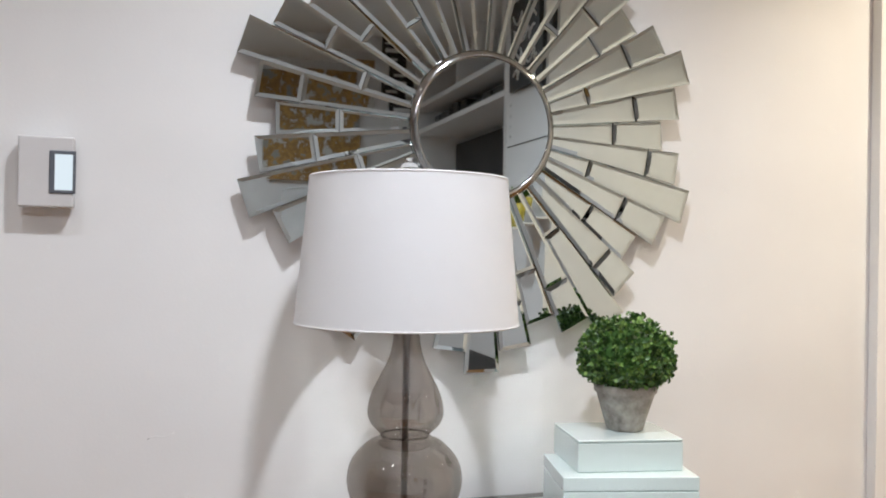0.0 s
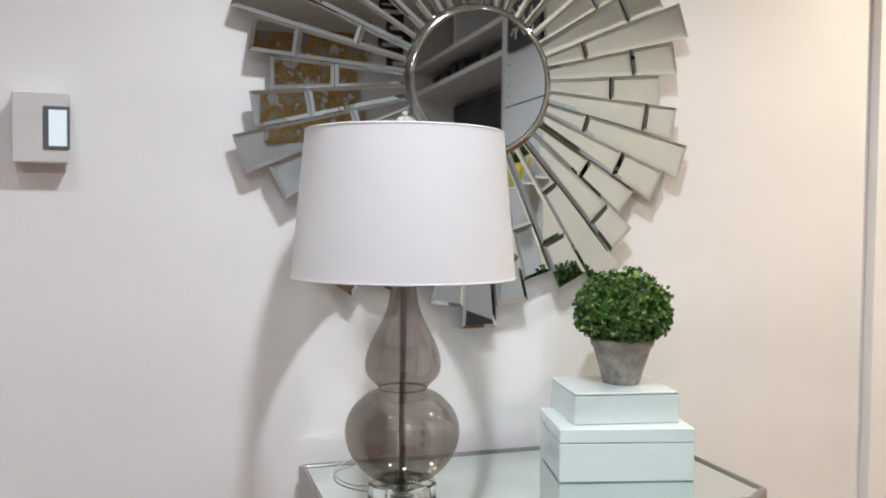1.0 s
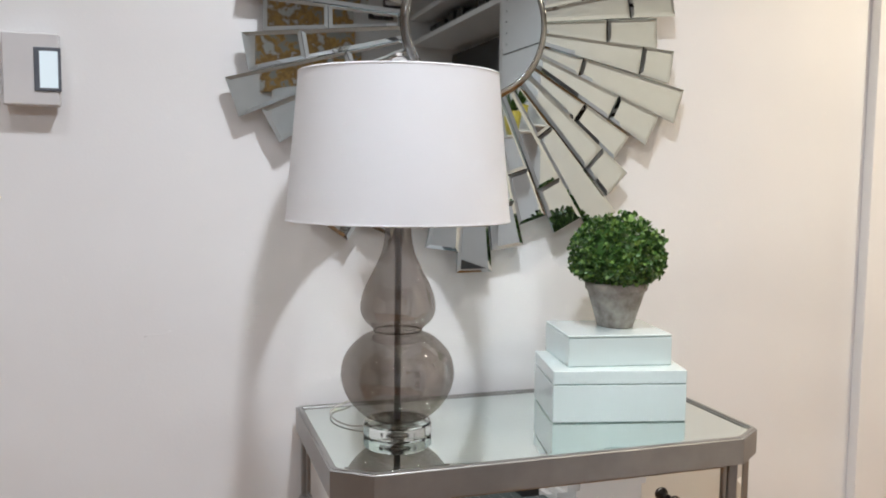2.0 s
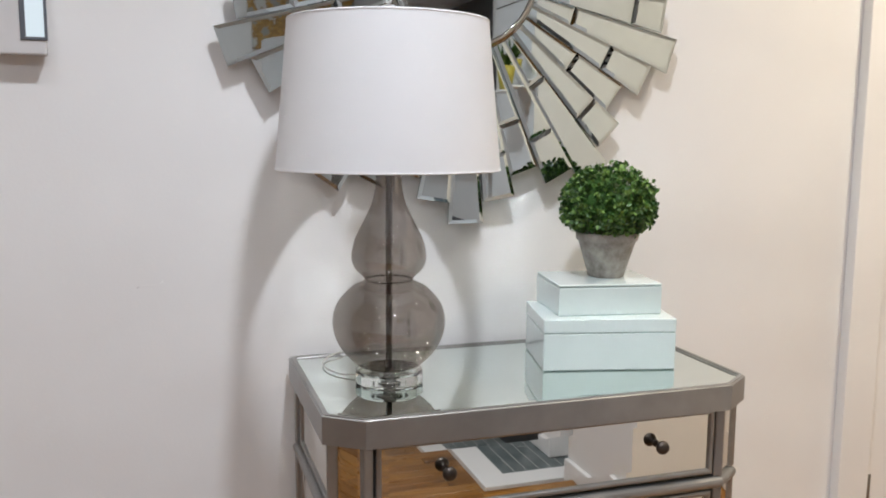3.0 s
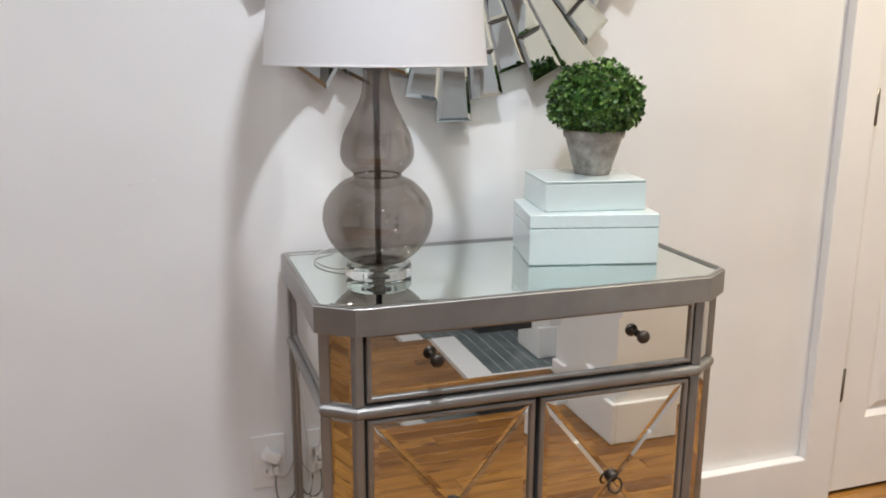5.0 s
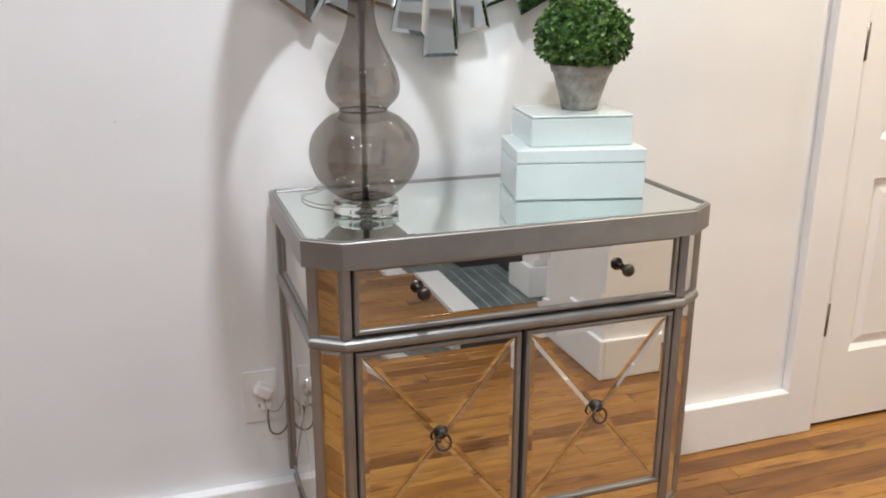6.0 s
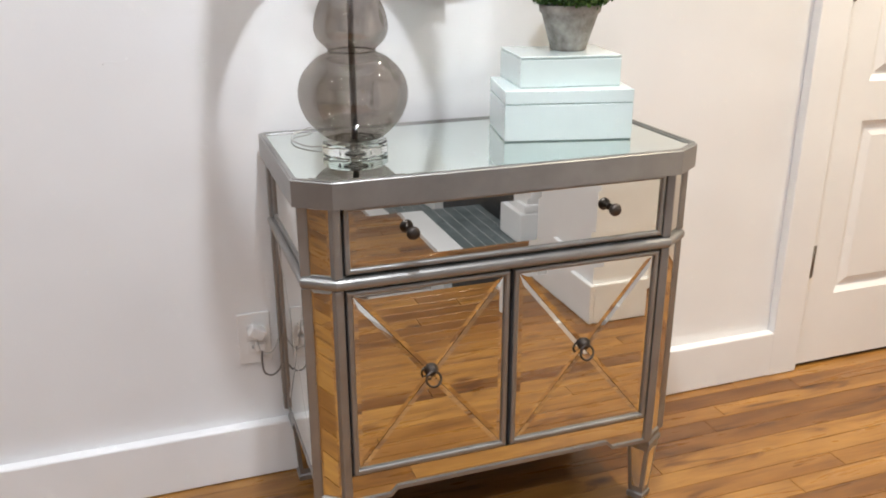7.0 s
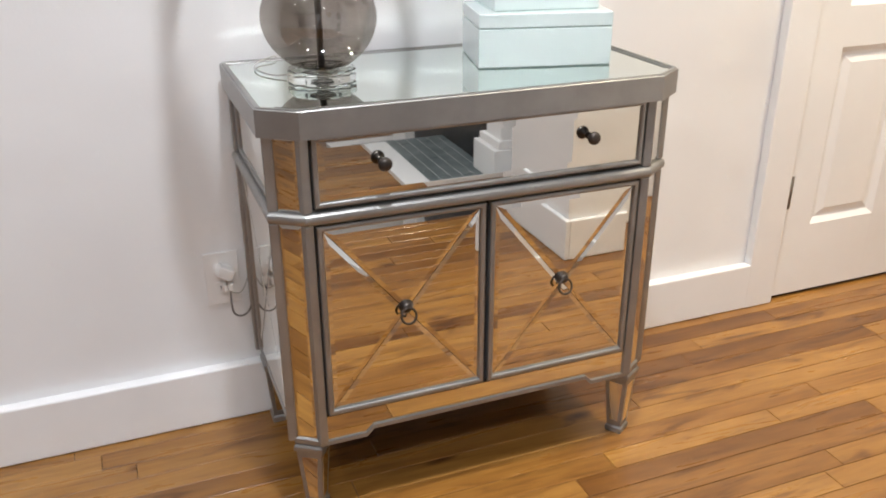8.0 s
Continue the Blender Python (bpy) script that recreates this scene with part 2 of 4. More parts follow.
def prism(bm, poly, z0, z1, bevel=0.0):
    """An upright prism over a polygon in plan."""
    low = [bm.verts.new((x, y, z0)) for x, y in poly]
    high = [bm.verts.new((x, y, z1)) for x, y in poly]
    n = len(poly)
    caps = [bm.faces.new(low[::-1]), bm.faces.new(high)]
    for i in range(n):
        bm.faces.new((low[i], low[(i + 1) % n], high[(i + 1) % n], high[i]))
    bmesh.ops.recalc_face_normals(bm, faces=bm.faces)
    if bevel:
        bmesh.ops.bevel(bm, geom=[e for c in caps for e in c.edges], offset=bevel, segments=3, affect="EDGES", profile=0.5)
    return bm


def offset(poly, d):
    """A convex polygon (counter-clockwise) moved in by d, or out where d is below 0."""
    n, out = len(poly), []
    for i in range(n):
        p, q, r = Vector(poly[i - 1]), Vector(poly[i]), Vector(poly[(i + 1) % n])
        a, b = (q - p).normalized(), (r - q).normalized()
        na, nb = Vector((-a.y, a.x)), Vector((-b.y, b.x))
        k = (na + nb) / max(1e-6, 1 + na.dot(nb))
        out.append(tuple(q + k * d))
    return out


def ring_prism(bm, outer, inner, z0, z1):
    """A frame between two polygons in plan."""
    n = len(outer)
    rows = [[bm.verts.new((x, y, z)) for x, y in poly] for poly, z in ((outer, z0), (outer, z1), (inner, z1), (inner, z0))]
    for a in range(4):
        lo, hi = rows[a], rows[(a + 1) % 4]
        for i in range(n):
            bm.faces.new((lo[i], lo[(i + 1) % n], hi[(i + 1) % n], hi[i]))
    bmesh.ops.recalc_face_normals(bm, faces=bm.faces)
    return bm


def pane(poly, place, thick=0.005, wide=0.012, high=0.0016):
    """A mirror pane with a ground bevel. poly: counter-clockwise (u, v); place: the matrix that lays u, v, and the outward w into the world."""
    bm = bmesh.new()
    inner = offset(poly, wide)
    rows = [[bm.verts.new(place @ Vector((u, v, w))) for u, v in ring] for ring, w in ((poly, 0), (poly, thick - high), (inner, thick))]
    n = len(poly)
    for lo, hi in zip(rows, rows[1:]):
        for i in range(n):
            bm.faces.new((lo[i], lo[(i + 1) % n], hi[(i + 1) % n], hi[i]))
    bm.faces.new(rows[0][::-1])
    bm.faces.new(rows[2])
    bmesh.ops.recalc_face_normals(bm, faces=bm.faces)
    return bm


def frame_ring(poly, inner, place, thick):
    """A flat frame between two polygons in u, v, standing out by thick."""
    bm = ring_prism(bmesh.new(), poly, inner, 0, thick)
    slim = min((Vector(poly[0]) - Vector(inner[0])).length / 1.414, thick)
    bmesh.ops.bevel(bm, geom=[e for e in bm.edges if min(v.co.z for v in e.verts) > thick - 1e-6 and (e.verts[0].co - e.verts[1].co).length > slim * 1.6], offset=slim * 0.36, segments=3, affect="EDGES", profile=0.5)
    for f in bm.faces:
        f.smooth = False
    bm.transform(place)
    return bm


def lathe(profile, x=0.0, y=0.0, turns=48, closed=False):
    bm = bmesh.new()
    rings = []
    for r, z in profile:
        rings.append([bm.verts.new((x + r * math.cos(2 * math.pi * i / turns), y + r * math.sin(2 * math.pi * i / turns), z)) for i in range(turns)] if r > 1e-5 else [bm.verts.new((x, y, z))])
    pairs = list(zip(rings, rings[1:])) + ([(rings[-1], rings[0])] if closed else [])
    for lo, hi in pairs:
        for i in range(turns):
            j = (i + 1) % turns
            quad = [lo[i % len(lo)], lo[j % len(lo)], hi[j % len(hi)], hi[i % len(hi)]]
            quad = list(dict.fromkeys(quad))
            if len(quad) > 2:
                bm.faces.new(quad)
    bmesh.ops.recalc_face_normals(bm, faces=bm.faces)
    for f in bm.faces:
        f.smooth = True
    return bm


def tube(points, radius, sides=10, closed=False):
    """A round bar along a line of points."""
    bm, rings, pts = bmesh.new(), [], [Vector(p) for p in points]
    n = len(pts)
    for i, p in enumerate(pts):
        ahead = (pts[(i + 1) % n] if closed or i < n - 1 else p) - (pts[i - 1] if closed or i else p)
        turn = ahead.to_track_quat("Z", "Y").to_matrix()
        rings.append([bm.verts.new(p + turn @ Vector((radius * math.cos(2 * math.pi * k / sides), radius * math.sin(2 * math.pi * k / sides), 0))) for k in range(sides)])
    pairs = list(zip(rings, rings[1:])) + ([(rings[-1], rings[0])] if closed else [])
    for lo, hi in pairs:
        for k in range(sides):
            bm.faces.new((lo[k], lo[(k + 1) % sides], hi[(k + 1) % sides], hi[k]))
    if not closed:
        bm.faces.new(rings[0][::-1])
        bm.faces.new(rings[-1])
    bmesh.ops.recalc_face_normals(bm, faces=bm.faces)
    for f in bm.faces:
        f.smooth = True
    return bm


def smooth_curve(points, steps=8):
    """A soft line through the points."""
    pts = [Vector(p) for p in points]
    out = []
    for i in range(len(pts) - 1):
        p0, p1, p2, p3 = pts[max(i - 1, 0)], pts[i], pts[i + 1], pts[min(i + 2, len(pts) - 1)]
        for s in range(steps):
            t = s / steps
            out.append(0.5 * ((2 * p1) + (p2 - p0) * t + (2 * p0 - 5 * p1 + 4 * p2 - p3) * t * t + (3 * p1 - p0 - 3 * p2 + p3) * t ** 3))
    return out + [pts[-1]]


def thing(name, at, label, category, group="", kind=""):
    ob = new(name)
    ob.location = at
    ob.empty_display_size = 0.05
    return tagged(ob, label, category, group, kind)


def base_of(ob):
    p = Vector((0, 0, 0))
    while ob is not None:
        p += ob.location
        ob = ob.parent
    return p


def part(name, bm, mat, parent, label=""):
    """Links a bmesh, built in world places, as one mesh under a thing or a part."""
    bm.transform(Matrix.Translation(-base_of(parent)))
    me = bpy.data.meshes.new(name)
    bm.to_mesh(me)
    bm.free()
    me.materials.append(mat)
    ob = new(name, me)
    ob.parent = parent
    return tagged(ob, label)


def solid(name, bm, mat, label, category, group="", kind=""):
    """A top-level thing or a piece of the setting of one mesh."""
    me = bpy.data.meshes.new(name)
    bm.to_mesh(me)
    bm.free()
    me.materials.append(mat)
    return tagged(new(name, me), label, category, group, kind)


# ---- the room ----
WEST, EAST, SOUTH, HALL = -4.6, 3.2, -3.7, -1.33
DOOR_L, DOOR_R, DOOR_T = 1.115, 1.885, 2.03
bm = boxed(WEST - 0.12, DOOR_L, 0, 0.12, 0, CEILING)
box(bm, DOOR_R, EAST + 0.12, 0, 0.12, 0, CEILING)
box(bm, DOOR_L, DOOR_R, 0, 0.12, DOOR_T, CEILING)
wall_north = solid("wall_north", bm, WALL, "off-white painted plaster wall behind the cabinet", "wall", kind="structure")
bm = tube([(0.05 * (k / 8 - 0.5), 0.0022, 0.0025 * math.sin(k * 0.9)) for k in range(9)], 0.0026, 10)
bm.transform(pose(-0.671, 0, 0.990, 0, -10))
part("paint_ridge", bm, WALL, wall_north)
solid("wall_west", boxed(WEST - 0.12, WEST, SOUTH, 0, 0, CEILING), WALL, "plain off-white painted wall", "wall", kind="structure")
solid("wall_east", boxed(EAST, EAST + 0.12, HALL, 0, 0, CEILING), WALL, "plain off-white wall closing the hall", "wall", kind="structure")
solid("wall_south", boxed(WEST - 0.12, 1.30, SOUTH - 0.12, SOUTH, 0, CEILING), WALL, "off-white painted wall with a canvas", "wall", kind="structure")
solid("wall_hall", boxed(0.70, EAST + 0.12, HALL - 0.12, HALL, 0, CEILING), WALL, "cream painted wall facing the hall", "wall", kind="structure")
solid("wall_pier", boxed(0.70, 1.30, -1.76, HALL - 0.12, 0, CEILING), WALL, "white painted pier beside the fireplace", "wall", kind="structure")
solid("wall_chimney", boxed(1.18, 1.30, SOUTH, -1.76, 0, CEILING), WALL, "white wall behind the fireplace shelves", "wall", kind="structure")
solid("ceiling", boxed(WEST - 0.12, EAST + 0.12, SOUTH - 0.12, 0.12, CEILING, CEILING + 0.1), CEIL, "flat white painted ceiling", "ceiling", kind="structure")


def baseboard(x0, x1, y0, y1):
    """A plain board with an eased top edge."""
    bm = boxed(x0, x1, y0, y1, 0.001, 0.14, bevel=0.004)
    return solid("baseboard", bm, TRIM, "white painted wooden baseboard", "baseboard", kind="structure")


CASE_L = 1.013
baseboard(WEST, CASE_L + 0.012, -0.0295, 0)
baseboard(DOOR_R + 0.1105, EAST, -0.0295, 0)
baseboard(0.684, 0.70, -1.76, HALL + 0.016)
baseboard(0.70, EAST, HALL, HALL + 0.016)
baseboard(WEST, WEST + 0.016, SOUTH + 0.016, -0.016)
baseboard(WEST, 0.8, SOUTH, SOUTH + 0.016)

# door casing, jambs and the leaf
bm = boxed(CASE_L, DOOR_L - 0.004, -0.030, 0, 0.001, DOOR_T + 0.01, bevel=0.003)
solid("trim_casing", bm, TRIM, "white painted flat door casing", "trim", kind="structure")
solid("trim_casing", boxed(DOOR_R + 0.004, DOOR_R + 0.11, -0.030, 0, 0.001, DOOR_T + 0.01, bevel=0.003), TRIM, "white painted flat door casing", "trim", kind="structure")
solid("trim_casing", boxed(CASE_L, DOOR_R + 0.11, -0.031, 0, DOOR_T + 0.011, DOOR_T + 0.12, bevel=0.003), TRIM, "white painted door head casing", "trim", kind="structure")
solid("trim_jamb", boxed(DOOR_L - 0.003, DOOR_L + 0.004, -0.005, 0.118, 0.001, DOOR_T), TRIM, "white painted door jamb", "trim", kind="structure")
solid("trim_jamb", boxed(DOOR_R - 0.004, DOOR_R + 0.003, -0.005, 0.118, 0.001, DOOR_T), TRIM, "white painted door jamb", "trim", kind="structure")
# unseen black sheet behind the leaf, standing in for the shade in its gaps
solid("wall_door_backing", boxed(DOOR_L - 0.1, DOOR_R + 0.1, 0.121, 0.16, 0, DOOR_T + 0.1), BLACK, "unseen black backing that keeps the gaps round the door dark", "wall", kind="structure")


def door_leaf():
    x0, x1, z0, z1, y0, y1 = DOOR_L + 0.007, DOOR_R - 0.007, 0.012, DOOR_T - 0.004, -0.012, 0.024
    door = thing("door_1", ((x0 + x1) / 2, 0, z0), "white painted six-panel door, closed", "door", kind="structure")
    cols = [(1.225, 1.462), (1.545, 1.782)]
    rows = [(0.23, 0.742), (0.85, 1.52), (1.64, 1.89)]
    bm = bmesh.new()
    xs = [x0, cols[0][0], cols[0][1], cols[1][0], cols[1][1], x1]
    zs = [z0, rows[0][0], rows[0][1], rows[1][0], rows[1][1], rows[2][0], rows[2][1], z1]
    for i in (0, 2, 4):
        box(bm, xs[i], xs[i + 1], y0, y1, z0, z1)
    for j in (0, 2, 4, 6):
        for a, b in ((1, 2), (3, 4)):
            box(bm, xs[a], xs[b], y0 + 0.0002, y1, zs[j], zs[j + 1])
    part("stiles_and_rails", bm, TRIM, door)
    for a, b in cols:
        for c, d in rows:
            bm = bmesh.new()
            steps = [(0.0, y0 + 0.001), (0.016, y0 + 0.012), (0.022, y0 + 0.012), (0.044, y0 + 0.004)]
            rings = [[bm.verts.new(p) for p in ((a + s, y, c + s), (b - s, y, c + s), (b - s, y, d - s), (a + s, y, d - s))] for s, y in steps]
            for lo, hi in zip(rings, rings[1:]):
                for i in range(4):
                    bm.faces.new((lo[i], lo[(i + 1) % 4], hi[(i + 1) % 4], hi[i]))
            bm.faces.new(rings[-1])
            back = [bm.verts.new(p) for p in ((a, y1 - 0.004, c), (b, y1 - 0.004, c), (b, y1 - 0.004, d), (a, y1 - 0.004, d))]
            bm.faces.new(back[::-1])
            bmesh.ops.recalc_face_normals(bm, faces=bm.faces)
            part("door_panel", bm, TRIM, door)
    for z in (0.295, 1.06, 1.78):
        bm = lathe([(0, z), (0.0065, z), (0.0065, z + 0.095), (0, z + 0.095)], DOOR_L + 0.006, -0.017, 12)
        box(bm, DOOR_L + 0.006, DOOR_L + 0.020, -0.0145, -0.0125, z + 0.001, z + 0.094)
        part("hinge", bm, NICKEL, door, "aged nickel butt hinge")
    knob = lathe([(0, 0), (0.03, 0), (0.03, 0.006), (0.012, 0.012), (0.011, 0.035), (0.027, 0.045), (0.029, 0.06), (0.02, 0.072), (0, 0.075)], 0, 0, 24)
    knob.transform(pose(DOOR_R - 0.07, y0, 0.96, 90))
    part("door_knob", knob, NICKEL, door)


door_leaf()

# recessed lights in the ceiling
for lx, ly, watts, wide, tone in DOWNLIGHTS:
    lit = thing("recessed_light", (lx, ly, CEILING), "round white recessed ceiling downlight, switched on", "downlight", "ceiling downlights")
    part("trim_ring", lathe([(0.062, CEILING - 0.001), (0.062, CEILING - 0.008), (0.085, CEILING - 0.006), (0.09, CEILING - 0.001)], lx, ly, 32), TRIM, lit)
    part("lens", lathe([(0, CEILING - 0.005), (0.060, CEILING - 0.005), (0.060, CEILING - 0.002), (0, CEILING - 0.002)], lx, ly, 32), LENS, lit)


# ---- the mirrored cabinet ----
def cabinet():
    top_z, body_hi, body_lo = 0.832, 0.786, 0.168
    cab = thing("mirrored_cabinet", (0, -0.23, 0), "silver-framed mirrored cabinet with a drawer and two doors, against the wall", "cabinet")
    plan = [(-0.390, -0.028), (-0.390, -0.394), (-0.340, -0.428), (0.340, -0.428), (0.390, -0.394), (0.390, -0.028)]
    roof = [(-0.408, -0.020), (-0.408, -0.404), (-0.345, -0.450), (0.345, -0.450), (0.408, -0.404), (0.408, -0.020)]
    part("carcass", prism(bmesh.new(), offset(plan, 0.010), body_lo + 0.012, body_hi), CARCASS, cab)
    # tabletop: board, raised silver frame and the mirror let into it
    board = part("tabletop", prism(bmesh.new(), offset(roof, 0.004), body_hi, top_z - 0.007), SILVER, cab, "silver tabletop with clipped corners")
    bm = ring_prism(bmesh.new(), roof, offset(roof, 0.013), body_hi - 0.002, top_z + 0.002)
    bmesh.ops.bevel(bm, geom=[e for e in bm.edges if min(v.co.z for v in e.verts) > top_z], offset=0.0035, segments=3, affect="EDGES")
    part("top_frame", bm, SILVER, board)
    part("top_mirror", pane(offset(roof, 0.0135), Matrix.Translation((0, 0, top_z - 0.007)), 0.006, 0.012, 0.0010), TOPGLASS, board, "mirror glass with a pale green cast")
    # half-round band between drawer and doors
    bm = prism(bmesh.new(), offset(plan, -0.012), 0.627, 0.649, 0.009)
    part("band_moulding", bm, SILVER, cab)
    # corner posts
    for k, (px, py) in enumerate(plan):
        turn = {0: 0, 1: -16, 2: 16, 3: -16, 4: 16, 5: 0}[k]
        for z0, z1 in ((0.649, body_hi - 0.001), (body_lo + 0.004, 0.627)):
            bm = boxed(-0.0092, 0.0092, -0.0092, 0.0092, z0, z1, bevel=0.003)
            bm.transform(pose(px * 0.997, py + 0.004 if py < -0.1 else py + 0.005, 0, 0, 0, turn))
            part("post", bm, SILVER, cab)
    front = Matrix(((1, 0, 0, 0), (0, 0, -1, -0.420), (0, 1, 0, 0), (0, 0, 0, 1)))

    def rect(a, b, c, d):
        return [(a, c), (b, c), (b, d), (a, d)]

    def cross_panes(a, b, c, d, place, owner, gap=0.0005):
        mid = ((a + b) / 2, (c + d) / 2)
        corner = [(a, c), (b, c), (b, d), (a, d)]
        for i in range(4):
            tri = offset([corner[i], corner[(i + 1) % 4], mid], gap)
            part("mirror_pane", pane(tri, place, 0.008, 0.0085, 0.0010), MIRROR, owner)

    def knob(x, z, owner):
        bm = lathe([(0, 0), (0.0075, 0), (0.0075, 0.002), (0.0052, 0.004), (0.0045, 0.010), (0.0050, 0.013), (0.0105, 0.017), (0.0138, 0.022), (0.0140, 0.026), (0.0115, 0.031), (0.006, 0.0335), (0, 0.034)], 0, 0, 28)
        bm.transform(pose(x, -0.4275, z, 90) @ Matrix.Scale(0.9, 4))
        part("knob", bm, BRONZE, owner, "dark bronze round knob")

    # drawer
    a, b, c, d = -0.3245, 0.3245, 0.6555, 0.781
    part("gap", boxed(a - 0.006, b + 0.006, -0.4195, -0.415, c - 0.004, d + 0.004), BLACK, cab)
    drawer = part("drawer", frame_ring(rect(a, b, c, d), rect(a + 0.010, b - 0.010, c + 0.010, d - 0.008), front, 0.013), SILVER, cab, "mirrored drawer with a silver frame")
    part("mirror_pane", pane(rect(a + 0.0105, b - 0.0105, c + 0.0105, d - 0.0085), front, 0.008, 0.012, 0.0004), MIRROR, drawer)
    for x in (-0.203, 0.203):
        knob(x, 0.727, drawer)
    # doors
    for a, b in ((-0.3245, -0.0045), (0.0045, 0.3245)):
        c, d = 0.2335, 0.6225
        part("gap", boxed(a - 0.006, b + 0.006, -0.4195, -0.415, c - 0.004, d + 0.004), BLACK, cab)
        door = part("cabinet_door", frame_ring(rect(a, b, c, d), rect(a + 0.011, b - 0.011, c + 0.012, d - 0.010), front, 0.013), SILVER, cab, "mirrored door with a cross of bevelled panes")
        cross_panes(a + 0.0115, b - 0.0115, c + 0.0125, d - 0.0105, front, door)
        mx, mz = (a + b) / 2, (c + d) / 2 + 0.010
        bm = lathe([(0, 0), (0.0138, 0), (0.0138, 0.002), (0.0100, 0.005), (0.0108, 0.008), (0.0075, 0.012), (0.0035, 0.0135), (0, 0.0138)], 0, 0, 28)
        bm.transform(pose(mx, -0.4275, mz, 90))
        pull = part("ring_pull", bm, BRONZE, door, "dark bronze ring pull")
        ring = [(mx + 0.0145 * math.sin(t), -0.4395 - 0.004 * (1 - math.cos(t)), mz - 0.0135 + 0.0145 * math.cos(t)) for t in [2 * math.pi * i / 28 for i in range(28)]]
        part("ring", tube(ring, 0.0024, 8, True), BRONZE, pull)
    # skirt with a raised middle
    face = [(-0.336, 0.174), (-0.250, 0.174), (-0.236, 0.189), (0.236, 0.189), (0.250, 0.174), (0.336, 0.174), (0.336, 0.229), (-0.336, 0.229)]
    bm = bmesh.new()
    lo = [bm.verts.new(front @ Vector((u, v, -0.006))) for u, v in face]
    hi = [bm.verts.new(front @ Vector((u, v, 0.006))) for u, v in face]
    bm.faces.new(lo[::-1]), bm.faces.new(hi)
    for i in range(8):
        bm.faces.new((lo[i], lo[(i + 1) % 8], hi[(i + 1) % 8], hi[i]))
    bmesh.ops.recalc_face_normals(bm, faces=bm.faces)
    skirt = part("skirt", bm, MIRROR, cab, "mirrored skirt strip with a silver lip")
    lip = [(-0.345, 0.171), (-0.251, 0.171), (-0.236, 0.186), (0.236, 0.186), (0.251, 0.171), (0.345, 0.171)]
    bm = bmesh.new()
    rows = [[bm.verts.new(front @ Vector((u, v + dv, w))) for u, v in lip] for dv, w in ((-0.004, -0.012), (-0.004, 0.010), (0.0045, 0.010), (0.0045, 0.0062))]
    for r0, r1 in zip(rows, rows[1:]):
        for i in range(5):
            bm.faces.new((r0[i], r0[i + 1], r1[i + 1], r1[i]))
    bmesh.ops.recalc_face_normals(bm, faces=bm.faces)
    part("lip", bm, SILVER, skirt)
    # clipped corners and sides, both hands
    for s in (-1, 1):
        p, q = Vector((s * 0.390, -0.394, 0)), Vector((s * 0.340, -0.428, 0))
        if s > 0:
            p, q = q, p
        u = (q - p).normalized()
        w = Vector((u.y, -u.x, 0))
        place = Matrix(((u.x, 0, w.x, p.x - 0.006 * w.x), (u.y, 0, w.y, p.y - 0.006 * w.y), (0, 1, 0, 0), (0, 0, 0, 1)))
        long = (q - p).length
        for c, d in ((0.651, 0.783), (0.180, 0.625)):
            part("corner_pane", pane(rect(0.009, long - 0.009, c, d), place, 0.007, 0.006, 0.0012), MIRROR, cab)
        part("corner_rail", pane(rect(0.003, long - 0.003, 0.1655, 0.1815), place, 0.0095, 0.003, 0.003), SILVER, cab)
        side = Matrix(((0, 0, s, s * 0.381), (s, 0, 0, -0.21), (0, 1, 0, 0), (0, 0, 0, 1)))
        for c, d in ((0.651, 0.783), (0.180, 0.625)):
            half = 0.172
            part("side_frame", frame_ring(rect(-half, half, c, d), rect(-half + 0.010, half - 0.010, c + 0.010, d - 0.010), side, 0.010), SILVER, cab)
            if c > 0.5:
                part("mirror_pane", pane(rect(-half + 0.0105, half - 0.0105, c + 0.0105, d - 0.0105), side, 0.008, 0.010, 0.0014), MIRROR, cab)
            else:
                cross_panes(-half + 0.0105, half - 0.0105, c + 0.0105, d - 0.0105, side, cab)

    # tapered legs, each with framed mirror insets
    for lx, ly, turn in ((-0.352, -0.392, -33), (0.352, -0.392, 33), (-0.362, -0.062, 0), (0.362, -0.062, 0)):
        m = pose(lx, ly, 0, 0, 0, turn)
        bm = bmesh.new()
        prof = [(0.0185, 0.0), (0.0195, 0.004), (0.0195, 0.013), (0.0165, 0.017), (0.0255, 0.148), (0.029, 0.151), (0.029, 0.160), (0.026, 0.1650), (0.0205, 0.1655), (0.0205, 0.190)]
        rings = [[bm.verts.new((sx * r, sy * r, z)) for sx, sy in ((-1, -1), (1, -1), (1, 1), (-1, 1))] for r, z in prof]
        for lo, hi in zip(rings, rings[1:]):
            for i in range(4):
                bm.faces.new((lo[i], lo[(i + 1) % 4], hi[(i + 1) % 4], hi[i]))
        bm.faces.new(rings[0][::-1]), bm.faces.new(rings[-1])
        bm.transform(m)
        leg = part("leg", bm, SILVER, cab)
        for quarter in range(4):
            bm = bmesh.new()
            quad = [(-0.0090, -0.0172 - 0.0011, 0.032), (0.0090, -0.0172 - 0.0011, 0.032), (0.0158, -0.0243 - 0.0011, 0.136), (-0.0158, -0.0243 - 0.0011, 0.136)]
            back = [(x * 1.08, y + 0.0016, z) for x, y, z in quad]
            vs, vb = [bm.verts.new(p) for p in quad], [bm.verts.new(p) for p in back]
            bm.faces.new(vs)
            for i in range(4):
                bm.faces.new((vb[i], vb[(i + 1) % 4], vs[(i + 1) % 4], vs[i]))
            bmesh.ops.recalc_face_normals(bm, faces=bm.faces)
